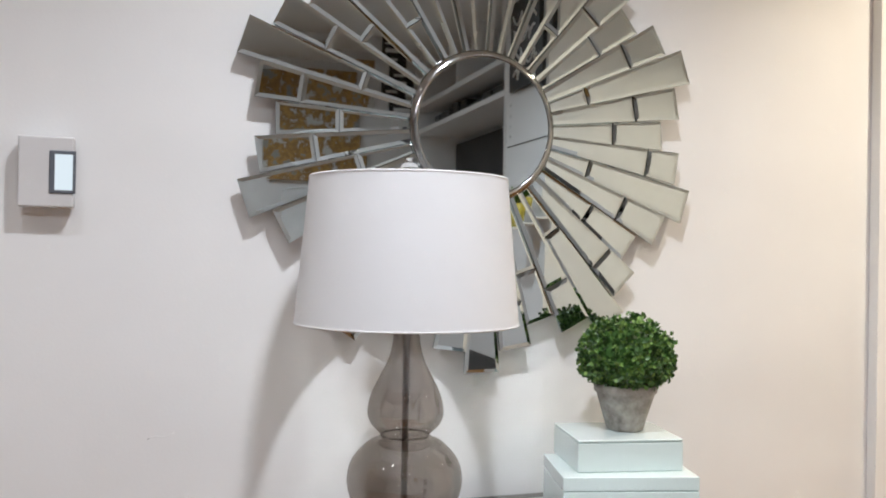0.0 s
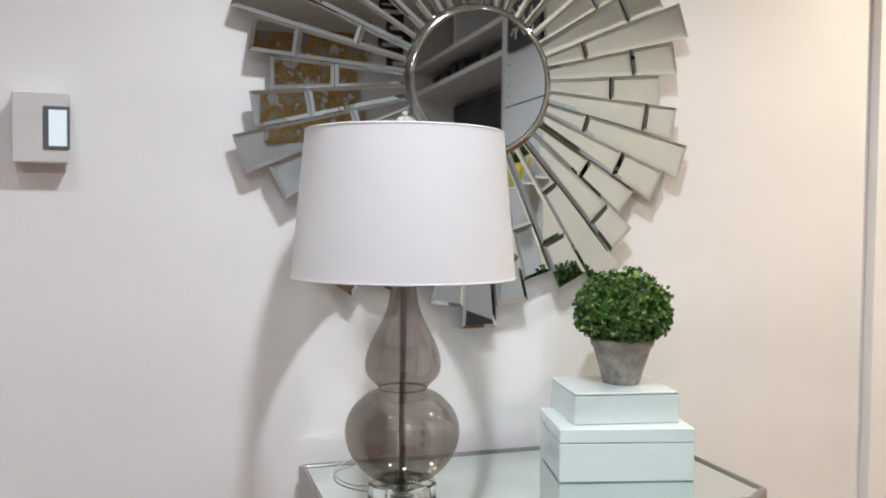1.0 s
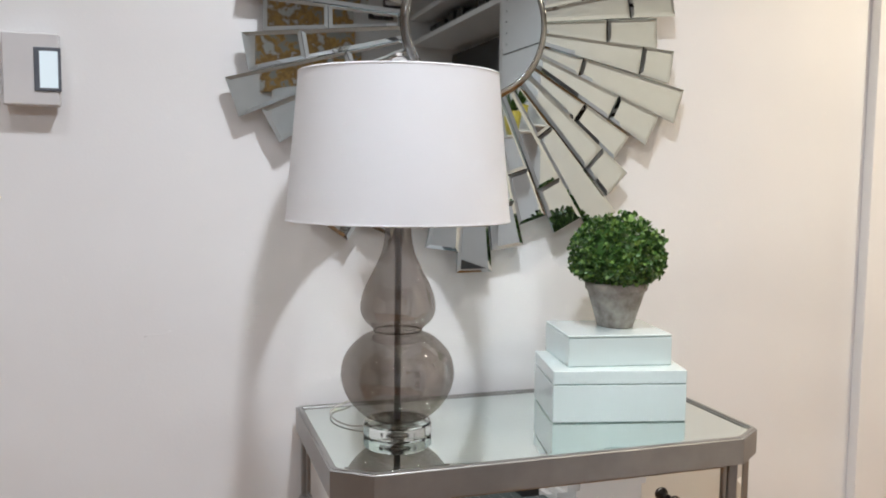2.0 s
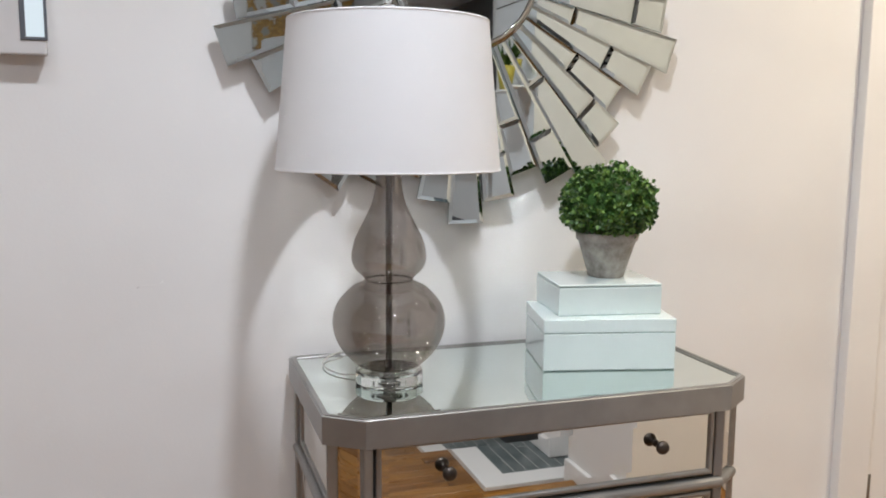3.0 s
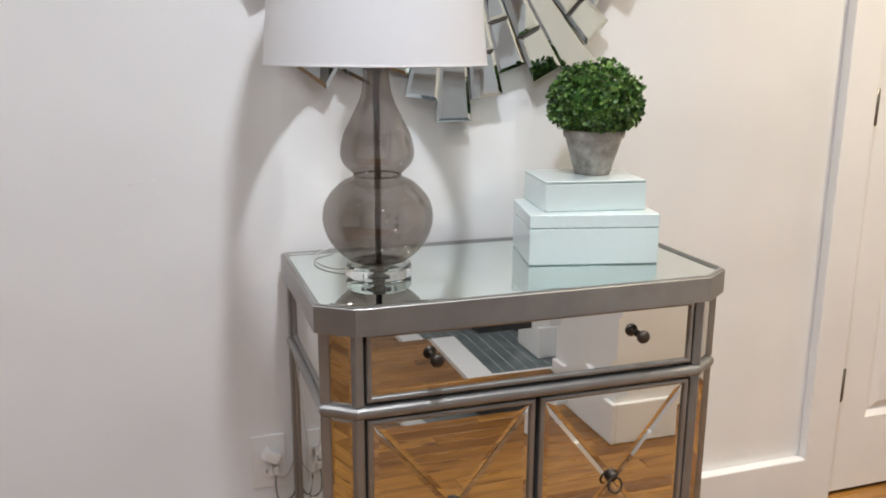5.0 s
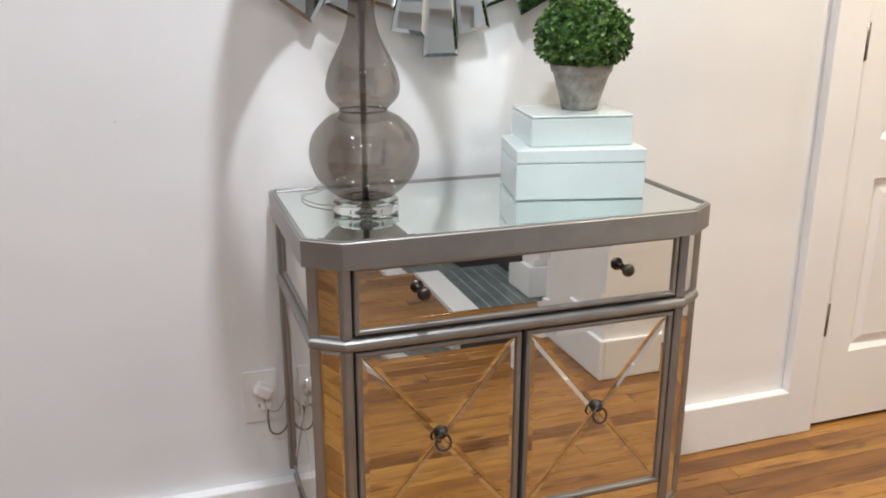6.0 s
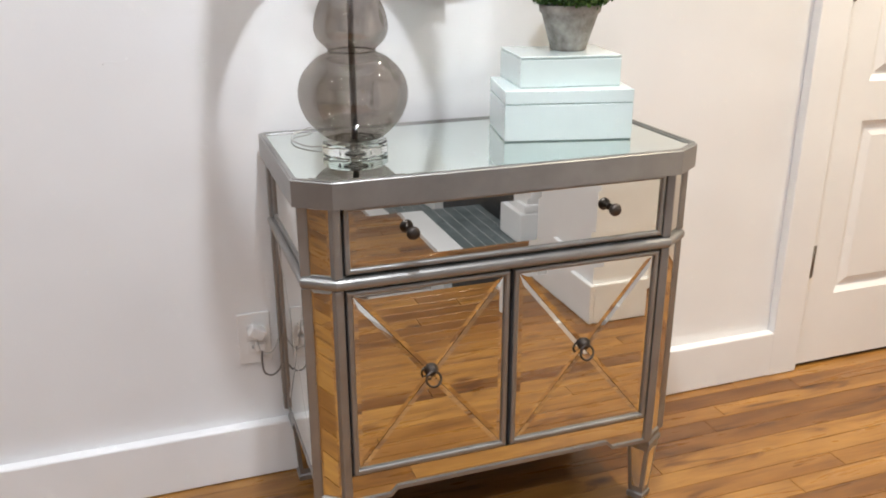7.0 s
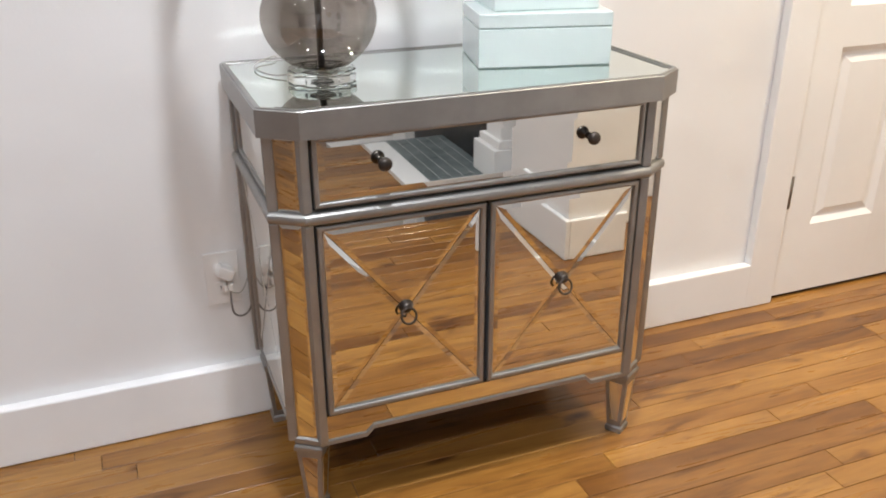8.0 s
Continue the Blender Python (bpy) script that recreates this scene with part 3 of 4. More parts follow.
            bm.transform(m @ pose(0, 0, 0, 0, 0, 90 * quarter))
            part("inset", bm, MIRROR, leg)


cabinet()


# ---- the starburst mirror ----
def starburst():
    cx, cz, y = -0.038, 1.615, -0.021
    star = thing("starburst_mirror", (cx, 0, cz), "large round silver sunburst mirror hanging on the wall", "mirror")
    rng = random.Random(7)
    outer = (0.430, 0.472, 0.517, 0.472)
    seam = (0.312, 0.365, 0.265, 0.385)
    for k in range(40):
        a = math.radians(9 * k + 0.8)
        reach, cut = outer[k % 4], seam[k % 4] + rng.uniform(-0.012, 0.012)
        lift = 0.006 if k % 2 else 0.0
        u = Vector((math.cos(a), 0, math.sin(a)))
        v = Vector((-math.sin(a), 0, math.cos(a)))
        ray = None
        for r0, r1 in ((0.140, cut - 0.0008), (cut + 0.0008, reach)):
            tilt = Matrix.Rotation(radians(rng.uniform(-0.9, 0.9)), 4, u) @ Matrix.Rotation(radians(rng.uniform(-0.5, 0.5)), 4, v)
            mid = (r0 + r1) / 2
            up = lift + (0.002 if r0 > 0.2 else 0.0)
            base = Vector((cx, y - up, cz)) + u * mid
            place = Matrix.Translation(base) @ tilt @ Matrix(((u.x, v.x, 0, 0), (0, 0, -1, 0), (u.z, v.z, 0, 0), (0, 0, 0, 1)))
            slope = 0.0735
            poly = [(r0 - mid, -r0 * slope - 0.0012), (r1 - mid, -r1 * slope - 0.0012), (r1 - mid, r1 * slope + 0.0012), (r0 - mid, r0 * slope + 0.0012)]
            part("ray_pane", pane(poly, place, 0.010, 0.0075, 0.0016), STARGLASS, star)
    # batten ring that holds the rays off the wall
    bm = lathe([(0.20, 0.001), (0.33, 0.001), (0.33, 0.0205), (0.20, 0.0205)], 0, 0, 64, True)
    bm.transform(pose(cx, 0, cz, 90))
    part("batten", bm, DARK, star)
    bm = lathe([(0, 0.0212), (0.1455, 0.0212), (0.1455, 0.0455), (0.144, 0.0462), (0, 0.0462)], 0, 0, 96)
    bm.transform(pose(cx, 0, cz, 90))
    for f in bm.faces:
        f.smooth = False
    glass = part("centre_glass", bm, STARGLASS, star, "round centre mirror")
    bm = lathe([(0.146, 0.0215), (0.1605, 0.0215), (0.1615, 0.037), (0.1595, 0.0405), (0.149, 0.0465), (0.146, 0.0467)], 0, 0, 96, True)
    bm.transform(pose(cx, 0, cz, 90))
    part("bevel_ring", bm, RINGGLASS, glass, "dark bevelled mirror ring")


starburst()


# ---- table lamp ----
def table_lamp():
    x, y, z = -0.252, -0.236, 0.8315
    lamp = thing("table_lamp", (x, y, z), "smoky glass gourd lamp with white drum shade, on the cabinet", "lamp")
    bm = lathe([(0, z), (0.0615, z), (0.0635, z + 0.002), (0.0635, z + 0.0195), (0.0605, z + 0.0228), (0, z + 0.0228)], x, y, 14)
    for f in bm.faces:
        f.smooth = False
    part("foot", bm, CLEAR, lamp, "clear faceted acrylic disc")
    part("foot_bolt", lathe([(0, z + 0.001), (0.017, z + 0.001), (0.017, z + 0.004), (0.008, z + 0.005), (0.008, z + 0.018), (0.020, z + 0.019), (0.020, z + 0.0215), (0, z + 0.0215)], x, y, 18), CHROME, lamp, "chrome bolt inside the clear foot")
    knots = [(0.036, 0.0245), (0.060, 0.034), (0.090, 0.066), (0.1035, 0.106), (0.096, 0.145), (0.070, 0.175), (0.049, 0.186), (0.0435, 0.1905), (0.048, 0.197), (0.063, 0.213), (0.0685, 0.234), (0.062, 0.265), (0.046, 0.298), (0.031, 0.330), (0.0245, 0.360), (0.0230, 0.392)]
    line = [(p.x, p.z) for p in smooth_curve([(r, 0, h) for r, h in knots], 5)]
    outside = [(r, z + h) for r, h in line]
    part("glass_body", lathe([(0, z + 0.0262), (0.030, z + 0.0256)] + outside, x, y, 72), SMOKE, lamp, "blown smoky grey-brown glass, double gourd")
    part("base_ring", tube([(x + 0.037 * math.cos(t), y + 0.037 * math.sin(t), z + 0.0262) for t in [2 * math.pi * i / 48 for i in range(48)]], 0.0018, 6, True), SMOKE, lamp)
    part("waist_ring", tube([(x + 0.0436 * math.cos(t), y + 0.0436 * math.sin(t), z + 0.1905) for t in [2 * math.pi * i / 48 for i in range(48)]], 0.0016, 6, True), SMOKE, lamp)
    part("stem", lathe([(0, z + 0.0232), (0.0062, z + 0.0235), (0.0062, z + 0.65), (0, z + 0.65)], x, y, 16), NICKEL, lamp)
    part("neck_cap", lathe([(0.0063, z + 0.393), (0.0255, z + 0.393), (0.0255, z + 0.402), (0.014, z + 0.410), (0.012, z + 0.450), (0.0063, z + 0.452)], x, y, 32), CHROME, lamp)
    s0, s1, r0, r1 = 1.222, 1.4830, 0.2010, 0.1775
    lean = (r0 - r1) / (s1 - s0)
    shell = [(r0, s0), (r0 - 0.0004 * lean, s0 + 0.0004), (r1 + 0.0004 * lean, s1 - 0.0004), (r1, s1)]
    shell += [(r - 0.0022, h) for r, h in shell[::-1]]
    part("shade", lathe(shell, x, y, 96, True), LINEN, lamp, "white linen drum shade")
    for r, h in ((r0, s0 + 0.002), (r1, s1 - 0.002)):
        part("rim", tube([(x + (r + 0.0002) * math.cos(t), y + (r + 0.0002) * math.sin(t), h) for t in [2 * math.pi * i / 96 for i in range(96)]], 0.0011, 6, True), CLOTH, lamp)
    for k in range(3):
        t = 2 * math.pi * k / 3 + 0.4
        part("spider_arm", tube([(x, y, s1 - 0.02), (x + (r1 - 0.003) * math.cos(t), y + (r1 - 0.003) * math.sin(t), s1 - 0.004)], 0.0015, 6), CHROME, lamp)
    # its glow is added to brighten the lower shade from within
    part("bulb", lathe([(0, 1.232), (0.012, 1.234), (0.013, 1.246), (0.024, 1.264), (0.030, 1.284), (0.026, 1.304), (0.013, 1.317), (0, 1.320)], x, y + 0.036, 28), BULB, lamp, "frosted bulb under the shade, with an added faint glow as fill")
    part("socket", lathe([(0, 1.212), (0.013, 1.212), (0.015, 1.215), (0.015, 1.234), (0, 1.234)], x, y + 0.036, 20), NICKEL, lamp)
    f = s1 - 0.012
    part("finial", lathe([(0, f), (0.006, f), (0.006, f + 0.010), (0.014, f + 0.016), (0.019, f + 0.027), (0.014, f + 0.038), (0.006, f + 0.043), (0.008, f + 0.047), (0, f + 0.050)], x, y, 10), CLEAR, lamp, "faceted clear glass finial")
    cord = smooth_curve([(x - 0.050, y + 0.034, z + 0.006), (x - 0.078, y + 0.050, z + 0.0035), (x - 0.098, y + 0.090, z + 0.004), (x - 0.100, y + 0.135, z + 0.004), (x - 0.086, y + 0.172, z + 0.004), (x - 0.060, y + 0.198, z + 0.0065), (x - 0.044, y + 0.214, z + 0.0055), (x - 0.042, y + 0.2225, z - 0.006), (x - 0.045, y + 0.2235, z - 0.03), (x - 0.070, y + 0.225, z - 0.12), (x - 0.106, y + 0.226, z - 0.30), (x - 0.134, y + 0.222, z - 0.44), (x - 0.160, y + 0.214, z - 0.505), (x - 0.188, y + 0.209, z - 0.500), (x - 0.194, y + 0.209, z - 0.472)], 8)
    part("cord", tube(cord, 0.0014, 6), CORD, lamp, "thin translucent lamp cord")


table_lamp()


# ---- boxes and the potted topiary ----
def glass_box(name, corner, turn, wide, deep, z0, z1, lid, label):
    """A lidded box; corner: its front left foot."""
    root = thing(name, (*corner, z0), label, "box", "stacked boxes")
    m = Matrix.Translation((*corner, 0)) @ Matrix.Rotation(radians(turn), 4, "Z")
    for pname, a, b, grow in (("box_body", z0 + 0.0012, lid - 0.0010, 0.0), ("lid", lid + 0.0010, z1, 0.0)):
        bm = boxed(0, wide, 0, deep, a, b, bevel=0.0016)
        bm.transform(m)
        part(pname, bm, AQUA, root)
    bm = boxed(0.002, wide - 0.002, 0.002, deep - 0.002, lid - 0.0015, lid + 0.0015)
    bm.transform(m)
    part("seam", bm, AQUA_EDGE, root)
    bm = boxed(0.001, wide - 0.001, 0.001, deep - 0.001, z0, z0 + 0.0013)
    bm.transform(m)
    part("felt_base", bm, AQUA_EDGE, root)


glass_box("large_box", (0.047, -0.268), -13.2, 0.262, 0.190, 0.8315, 0.933, 0.906, "large pale aqua glass box with a lid, on the cabinet")
glass_box("small_box", (0.088, -0.246), -9.5, 0.211, 0.172, 0.933, 0.995, 0.990, "small pale aqua glass box on the larger box")


def topiary():
    x, y, z = 0.233, -0.166, 0.9952
    plant = thing("potted_topiary", (x, y, z), "round clipped boxwood in a weathered grey pot, on the boxes", "plant")
    bm = lathe([(0, z), (0.0345, z), (0.0365, z + 0.002), (0.0585, z + 0.074), (0.0630, z + 0.077), (0.0655, z + 0.092), (0.060, z + 0.093), (0.055, z + 0.080), (0, z + 0.080)], x, y, 40)
    for v in bm.verts:
        v.co += 0.0012 * noise.noise_vector(v.co * 60)
    part("pot", bm, POT, plant, "weathered grey cement pot")
    part("soil", lathe([(0, z + 0.083), (0.0545, z + 0.082)], x, y, 24), SOIL, plant)
    part("stem", tube([(x, y, z + 0.075), (x + 0.002, y, z + 0.11), (x, y + 0.001, z + 0.15)], 0.006, 8), STEM, plant)
    rng = random.Random(3)
    verts, faces = [], []
    cz = z + 0.140

    def leaf(p, out, size):
        side = out.cross(Vector((rng.uniform(-1, 1), rng.uniform(-1, 1), rng.uniform(-1, 1)))).normalized()
        tip = (out * rng.uniform(0.2, 1.1) + side.cross(out) * rng.uniform(0.3, 1.0) + Vector((0, 0, rng.uniform(-0.2, 0.5)))).normalized()
        across = tip.cross(out + 0.4 * Vector((rng.uniform(-1, 1), rng.uniform(-1, 1), rng.uniform(-1, 1)))).normalized()
        up = across.cross(tip)
        n = len(verts)
        w = size * 0.42
        for q in (p, p + tip * size * 0.35 + across * w + up * w * 0.3, p + tip * size * 0.75 + across * w * 0.85 + up * w * 0.25, p + tip * size, p + tip * size * 0.75 - across * w * 0.85 + up * w * 0.25, p + tip * size * 0.35 - across * w + up * w * 0.3, p + tip * size * 0.5):
            verts.append(tuple(q))
        faces.extend([(n, n + 1, n + 6), (n + 1, n + 2, n + 6), (n + 2, n + 3, n + 6), (n + 3, n + 4, n + 6), (n + 4, n + 5, n + 6), (n + 5, n, n + 6)])

    for _ in range(760):
        d = Vector((rng.gauss(0, 1), rng.gauss(0, 1), rng.gauss(0, 1))).normalized()
        if d.z < -0.80:
            continue
        wob = 1 + 0.10 * noise.noise(d * 3.1) + 0.06 * noise.noise(d * 8.0)
        depth = rng.choice((1.0, 1.0, 0.95, 0.88, 0.78))
        reach = Vector((0.094, 0.094, 0.090 if d.z > 0 else 0.058)) * wob * depth
        tip = Vector((x + d.x * reach.x, y + d.y * reach.y, cz + d.z * reach.z))
        for _ in range(8):
            jit = Vector((rng.uniform(-1, 1), rng.uniform(-1, 1), rng.uniform(-1, 1))) * 0.007
            leaf(tip + jit - d * 0.004, (d + jit * 60).normalized(), rng.uniform(0.0075, 0.0112))
    me = bpy.data.meshes.new("foliage")
    me.from_pydata(verts, [], faces)
    bm = bmesh.new()
    bm.from_mesh(me)
    part("foliage", bm, LEAF, plant, "dense small dark green boxwood leaves")
    part("twig_core", lathe([(0, cz - 0.046), (0.045, cz - 0.035), (0.066, cz - 0.005), (0.062, cz + 0.03), (0.035, cz + 0.058), (0, cz + 0.066)], x, y, 20), LEAF, plant)


topiary()


# ---- thermostat and socket ----
def thermostat():
    x0, x1, z0, z1 = -0.922, -0.829, 1.421, 1.549
    root = thing("thermostat", ((x0 + x1) / 2, 0, z0), "grey plastic wall thermostat with a small lit screen", "thermostat")
    part("wall_plate", boxed(x0 + 0.006, x1 - 0.004, -0.010, 0, z0 + 0.004, z1 - 0.004, bevel=0.002), PLASTIC, root)
    part("housing", boxed(x0, x1, -0.036, -0.010, z0, z1, bevel=0.003), PLASTIC, root)
    bezel = part("bezel", boxed(-0.870, -0.8255, -0.0385, -0.034, 1.446, 1.524, bevel=0.0015), material("bezel_plastic", (0.10, 0.11, 0.13), 0.3), root, "dark grey display frame")
    part("screen", boxed(-0.8605, -0.8305, -0.0394, -0.0380, 1.452, 1.517), SCREEN, bezel, "lit pale blue display")


thermostat()


def socket():
    x0, x1, z0, z1 = -0.487, -0.413, 0.292, 0.418
    mx, mz = (x0 + x1) / 2, (z0 + z1) / 2
    root = thing("wall_socket", (mx, 0, z0), "white double wall socket plate with a plug in it", "socket")
    part("cover_plate", boxed(x0, x1, -0.006, 0, z0, z1, bevel=0.002), WHITEPLASTIC, root)
    for dz in (-0.021, 0.021):
        part("receptacle", boxed(mx - 0.017, mx + 0.017, -0.0085, -0.006, mz + dz - 0.014, mz + dz + 0.014, bevel=0.001), WHITEPLASTIC, root)
        for dx in (-0.006, 0.006):
            part("slot", boxed(mx + dx - 0.001, mx + dx + 0.001, -0.0088, -0.0084, mz + dz - 0.004, mz + dz + 0.005), BLACK, root)
    plug = thing("power_plug", (mx, -0.009, mz + 0.01), "white plastic plug with a short dark cord", "plug")
    bm = boxed(-0.016, 0.020, -0.040, -0.0088, -0.013, 0.013, bevel=0.004)
    bm.transform(pose(mx + 0.002, 0, mz + 0.024, 0, 30, 0))
    part("plug_body", bm, WHITEPLASTIC, plug)
    bm = boxed(-0.011, 0.011, -0.028, -0.0088, -0.010, 0.010, bevel=0.004)
    bm.transform(pose(mx + 0.010, 0, mz - 0.016))
    part("plug_body", bm, WHITEPLASTIC, plug)
    line = smooth_curve([(mx + 0.012, -0.026, mz - 0.024), (mx + 0.010, -0.030, mz - 0.05), (mx + 0.014, -0.030, mz - 0.078), (mx + 0.030, -0.029, mz - 0.088), (mx + 0.047, -0.028, mz - 0.078), (mx + 0.060, -0.026, mz - 0.050)], 8)
    part("plug_cord", tube(line, 0.0022, 8), material("grey_cord", (0.16, 0.145, 0.135), 0.5), plug)


socket()


# ---- fireplace side of the room, seen in the mirrors ----
def fireplace():
    root = thing("fireplace", (0.80, -2.75, 0), "white wooden fireplace with a grey tiled hearth", "fireplace")
    part("hearth_border", ring_prism(bmesh.new(), [(0.425, -3.55), (1.02, -3.55), (1.02, -1.86), (0.425, -1.86)], [(0.530, -3.45), (1.0, -3.45), (1.0, -1.96), (0.530, -1.96)], 0.001, 0.020), TRIM, root)
    bed = part("hearth_bed", boxed(0.531, 0.99, -3.449, -1.961, 0.001, 0.0168), GROUT, root)
    for i in range(9):
        for j in range(4):
            x0, y0 = 0.534 + i * 0.0506, -1.963 - j * 0.482 + (0.24 if i % 2 else 0.0)
            y1, y0 = max(y0 - 0.478, -3.447), min(y0, -1.963)
            if y0 - y1 > 0.02:
                part("hearth_tile", boxed(x0, x0 + 0.0475, y1, y0, 0.0168, 0.0185, bevel=0.0006, segments=1), SLATE, bed)
    for y0, y1 in ((-2.26, -2.05), (-3.42, -3.20)):
        pil = part("pilaster", boxed(0.80, 1.00, y0 + 0.02, y1 - 0.02, 0.021, 1.12, bevel=0.004), TRIM, root)
        part("plinth", boxed(0.765, 1.00, y0, y1, 0.021, 0.15, bevel=0.003), TRIM, pil)
        part("plinth_step", boxed(0.785, 1.00, y0 + 0.01, y1 - 0.01, 0.15, 0.185, bevel=0.006), TRIM, pil)
    part("firebox", boxed(0.815, 1.17, -3.20, -2.26, 0.021, 0.82), DARK, root)
    part("frieze", boxed(0.81, 1.00, -3.20, -2.26, 0.82, 1.12, bevel=0.004), TRIM, root)
    part("return_panel", boxed(0.86, 1.17, -2.035, -1.765, 0.001, 1.12, bevel=0.003), TRIM, root)
    part("mantel", boxed(0.74, 1.17, -3.60, -1.765, 1.121, 1.18, bevel=0.008), TRIM, root)


fireplace()


def built_in():
    root = thing("built_in_shelves", (0.95, -2.75, 1.181), "white built-in shelves above the fireplace", "shelves")
    part("side_panel", boxed(0.80, 1.17, -2.06, -2.035, 1.181, CEILING - 0.002, bevel=0.002), TRIM, root)
    part("side_panel", boxed(0.80, 1.17, -3.60, -3.575, 1.181, CEILING - 0.002, bevel=0.002), TRIM, root)
    part("back_panel", boxed(1.15, 1.17, -3.575, -2.06, 1.181, CEILING - 0.002), TRIM, root)
    for z in (2.08, 2.24):
        part("shelf", boxed(0.80, 1.15, -3.574, -2.061, z, z + 0.028, bevel=0.002), TRIM, root)
    part("upright", boxed(0.81, 1.15, -2.80, -2.78, 2.269, CEILING - 0.002), TRIM, root)
    rng = random.Random(11)
    y = -2.12
    while y > -3.4:
        w = rng.uniform(0.10, 0.2)
        h = rng.uniform(0.06, 0.115)
        solid("storage_box", boxed(0.90, 1.12, y - w, y, 2.1085, 2.1085 + h, bevel=0.004), DARK, "dark storage box on a white shelf", "box", "boxes on the shelf")
        y -= w + rng.uniform(0.015, 0.06)
    tv = thing("television", (1.1, -2.5, 1.30), "dark flat television standing on the mantel", "television")
    part("screen_panel", boxed(1.06, 1.10, -3.54, -2.09, 1.25, 2.04, bevel=0.006), DARK, tv)
    part("tv_stand", boxed(1.02, 1.13, -2.95, -2.55, 1.181, 1.25, bevel=0.003), DARK, tv)
    pier = thing("wall_cabinet", (0.81, -1.9, 1.181), "white wall cabinet panel with small peg holes", "cabinet")
    part("cabinet_front", boxed(0.80, 1.17, -2.033, -1.765, 1.862, CEILING - 0.002, bevel=0.002), TRIM, pier)
    part("cabinet_front", boxed(0.80, 1.17, -2.033, -1.765, 1.181, 1.858, bevel=0.002), TRIM, pier)
    for k in range(5):
        bm = lathe([(0, 0), (0.004, 0), (0.004, 0.001), (0, 0.001)], 0, 0, 10)
        bm.transform(pose(0.7995, -1.99, 1.90 + 0.045 * k, 0, 90))
        part("peg_hole", bm, BLACK, pier)
    pot = thing("yellow_planter", (0.61, -1.42, 1.455), "small green plant in a yellow pot on a wall ledge", "plant")
    part("ledge", boxed(0.55, 0.70, -1.50, -1.34, 1.447, 1.455, bevel=0.002), TRIM, pot)
    part("planter", lathe([(0, 1.455), (0.034, 1.455), (0.046, 1.53), (0.042, 1.53), (0.040, 1.52), (0, 1.52)], 0.61, -1.42, 28), YELLOW, pot)
    bm = bmesh.new()
    for k in range(60):
        t, l = rng.uniform(0, 6.283), rng.uniform(0.05, 0.13)
        o = Vector((math.cos(t), math.sin(t), rng.uniform(0.5, 2.2))).normalized()
        s = o.cross(Vector((0, 0, 1))).normalized() * 0.006
        p = Vector((0.61, -1.42, 1.521))
        a = [bm.verts.new(q) for q in (p - s, p + s, p + o * l * 0.6 + s, p + o * l, p + o * l * 0.6 - s)]
        bm.faces.new(a)
    part("leaves", bm, LEAF, pot)


built_in()

script = thing("framed_sign", (0.69, -1.52, 2.02), "black framed sign with pale looping brush strokes", "sign")
part("sign_board", boxed(0.680, 0.699, -1.70, -1.35, 2.02, 2.42, bevel=0.003), DARK, script)
for k in range(5):
    zz = 2.08 + 0.065 * k
    loop = [(0.678, -1.65 + 0.26 * t + 0.018 * math.sin(17 * t + k), zz + 0.022 * math.sin(23 * t + 2 * k)) for t in [i / 40 for i in range(41)]]
    part("brush_stroke", tube(loop, 0.0045, 6), TRIM, script)
for k in range(5):
    bm = lathe([(0, 0), (0.004, 0), (0.004, 0.001), (0, 0.001)], 0, 0, 10)
    bm.transform(pose(0.6992, -1.725, 1.84 + 0.045 * k, 0, 90))
    solid("peg_hole", bm, BLACK, "small dark peg hole in the white pier", "hole", "peg holes")
solid("trim_seam", boxed(0.698, 0.700, -1.755, -1.34, 1.797, 1.802), EDGE, "thin dark joint across the white pier", "trim", kind="structure")

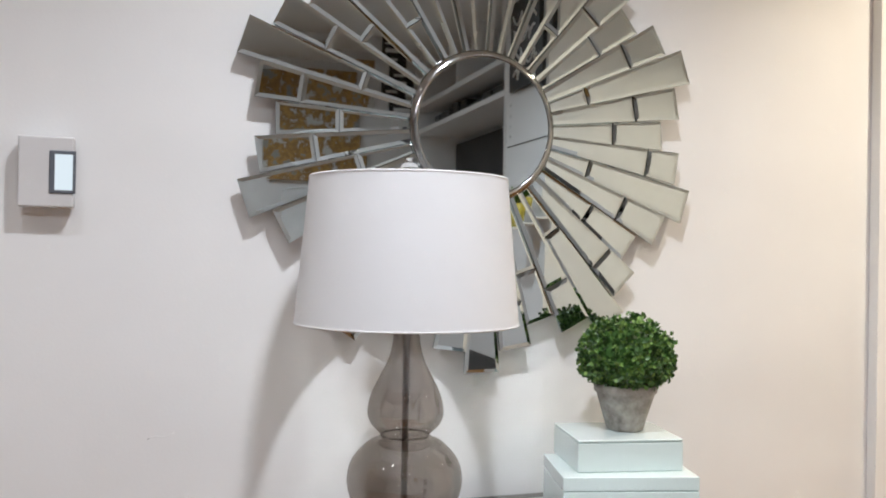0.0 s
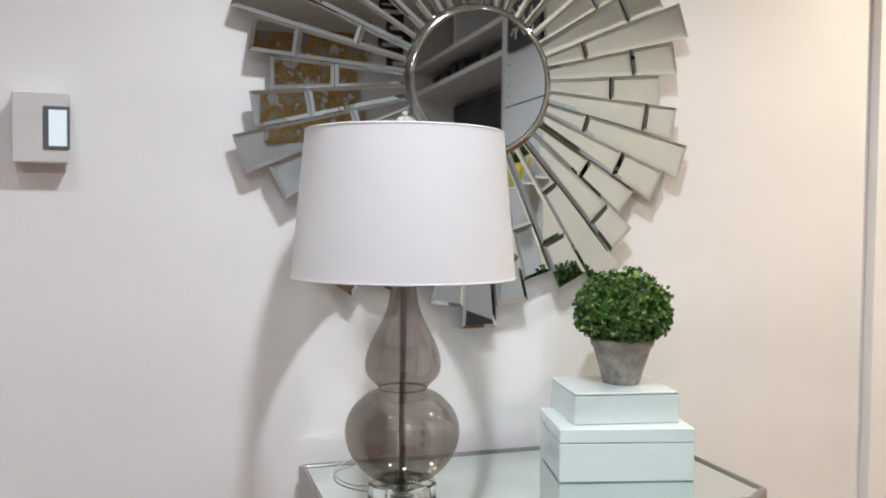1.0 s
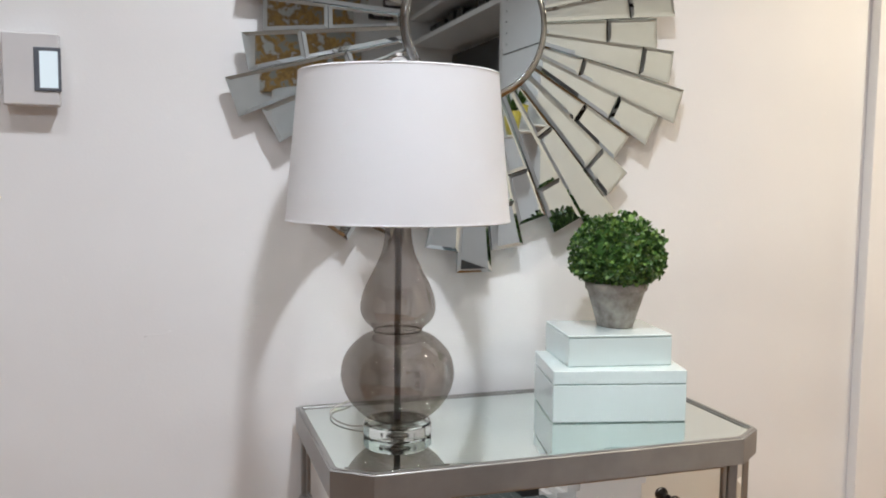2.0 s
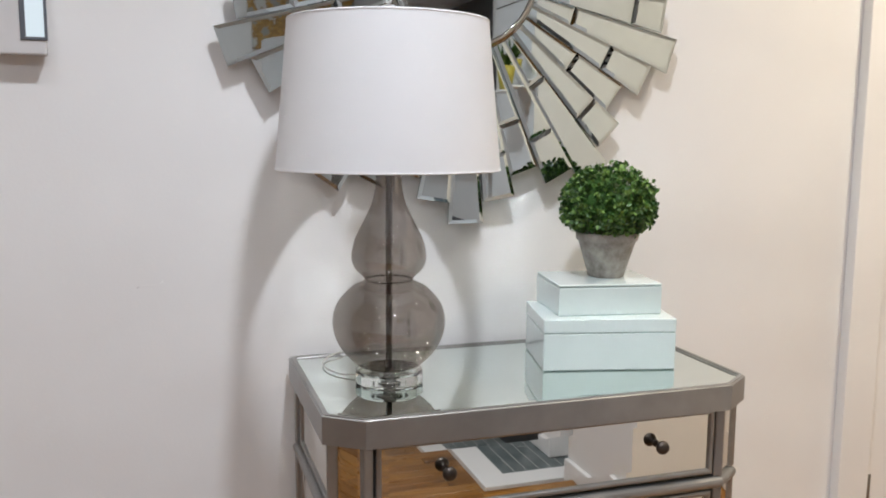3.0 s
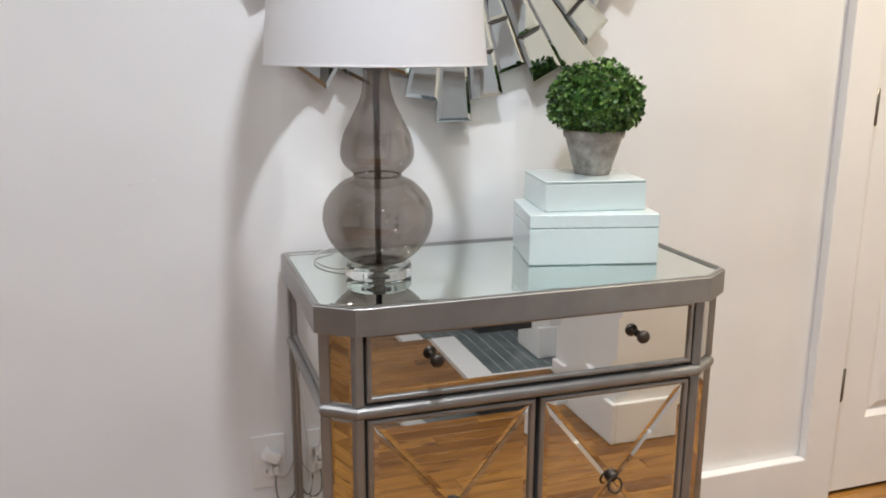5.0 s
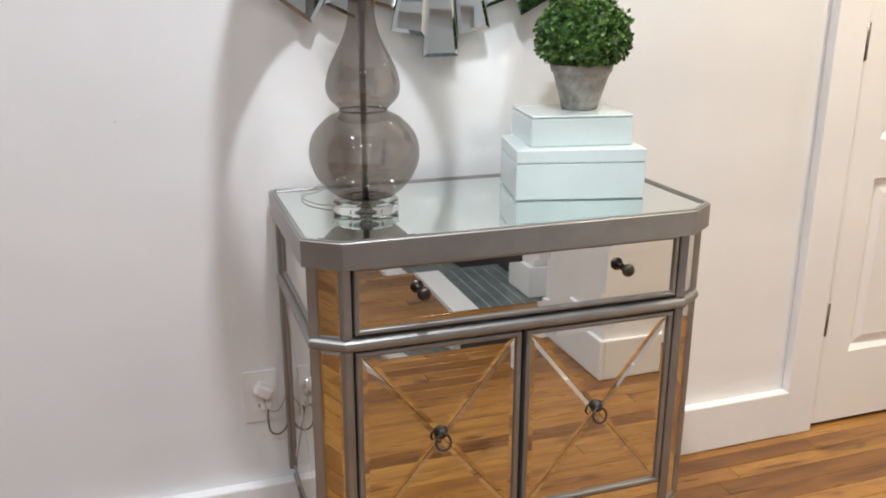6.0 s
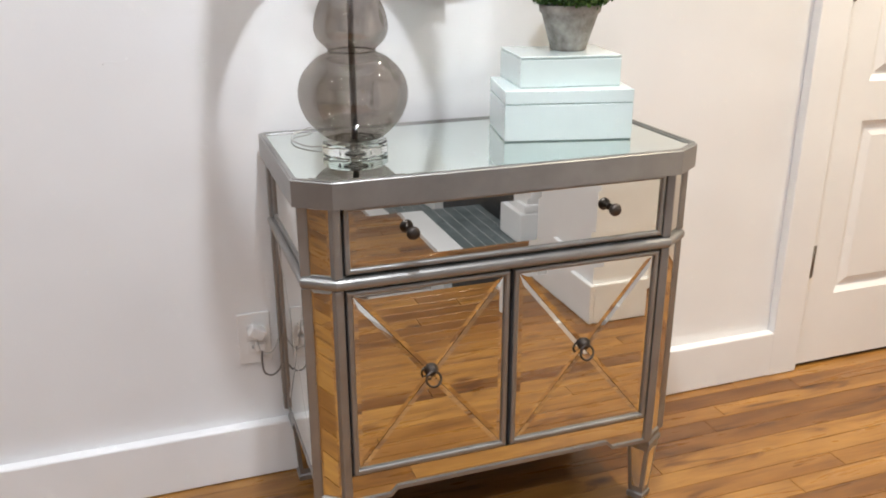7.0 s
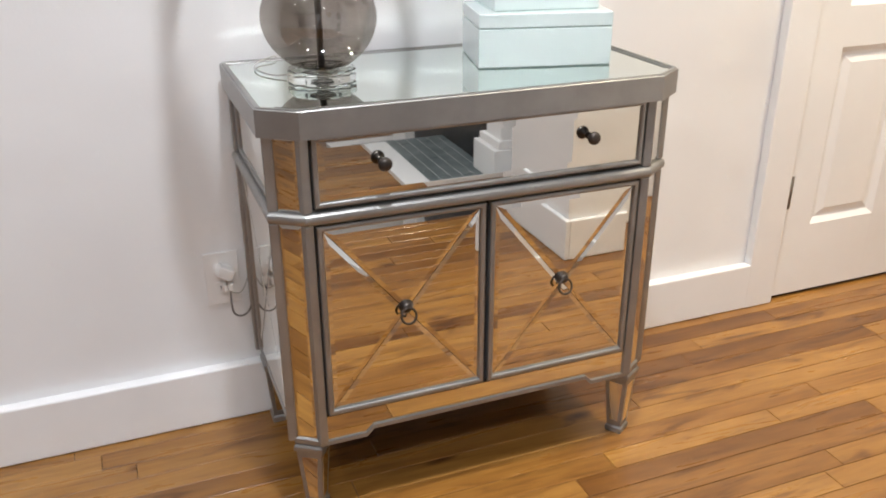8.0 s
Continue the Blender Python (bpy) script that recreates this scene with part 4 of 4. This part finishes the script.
canvas = thing("canvas_picture", (0.2, SOUTH, 1.8), "abstract canvas in gold, brown and pale grey on the wall", "picture")
part("canvas", boxed(-0.14, 0.50, SOUTH + 0.001, SOUTH + 0.035, 1.80, 2.56, bevel=0.003), ART, canvas)
sign = thing("patterned_panel", (0.68, SOUTH, 2.2), "black and white patterned panel on the wall", "picture")
part("board", boxed(0.60, 0.76, SOUTH + 0.001, SOUTH + 0.02, 2.20, 2.68), DARK, sign)
rng = random.Random(5)
for k in range(9):
    zz = 2.22 + k * 0.05
    part("pale_mark", boxed(0.61 + rng.uniform(0, 0.03), 0.70 + rng.uniform(0, 0.05), SOUTH + 0.0205, SOUTH + 0.024, zz, zz + rng.uniform(0.01, 0.028)), TRIM, sign)


# ---- floor ----
bm = boxed(WEST - 0.12, EAST + 0.12, SOUTH - 0.12, 0.12, -0.10, -0.0035)
floor = solid("floor", bm, GAP, "honey-coloured oak strip floor", "floor", kind="structure")


def floor_boards():
    rng = random.Random(21)
    wide, gap = 0.0575, 0.0013
    meshes, far_v, far_f = {}, [], []

    def corners(l):
        e = 0.0008
        v = [(0, 0, -0.0035), (l, 0, -0.0035), (l, wide - gap, -0.0035), (0, wide - gap, -0.0035)]
        v += [(0, 0, -e), (l, 0, -e), (l, wide - gap, -e), (0, wide - gap, -e)]
        v += [(e, e, 0), (l - e, e, 0), (l - e, wide - gap - e, 0), (e, wide - gap - e, 0)]
        f = [(8, 9, 10, 11)]
        for i in range(4):
            j = (i + 1) % 4
            f += [(i, j, 4 + j, 4 + i), (4 + i, 4 + j, 8 + j, 8 + i)]
        return v, f

    count = 0
    for row in range(65):
        y0 = 0.0 - (row + 1) * wide
        x = WEST - rng.uniform(0, 0.7)
        while x < EAST:
            l = rng.choice((0.45, 0.62, 0.80, 1.0, 1.2, 1.45, 1.7))
            if x < WEST - 0.1:
                l, x = max(0.12, x + l - WEST + 0.1), WEST - 0.1
            l = round(min(l, EAST + 0.1 - x), 3)
            v, f = corners(l - gap)
            if -1.0 < x + l and x < 2.1 and row < 44 and count < 298:
                if l not in meshes:
                    me = bpy.data.meshes.new("floor_board")
                    me.from_pydata(v, [], f)
                    me.materials.append(OAK)
                    meshes[l] = me
                b = new("floor_board", meshes[l])
                b.location = (x, y0, rng.uniform(-0.0003, 0.0))
                b.parent = floor
                count += 1
            else:
                n = len(far_v)
                far_v.extend((p[0] + x, p[1] + y0, p[2]) for p in v)
                far_f.extend(tuple(n + i for i in q) for q in f)
            x += l
    me = bpy.data.meshes.new("far_boards")
    me.from_pydata(far_v, [], far_f)
    me.materials.append(OAK_FAR)
    rest = new("far_boards", me)
    rest.parent = floor
    tagged(rest, kind="stuff")


floor_boards()
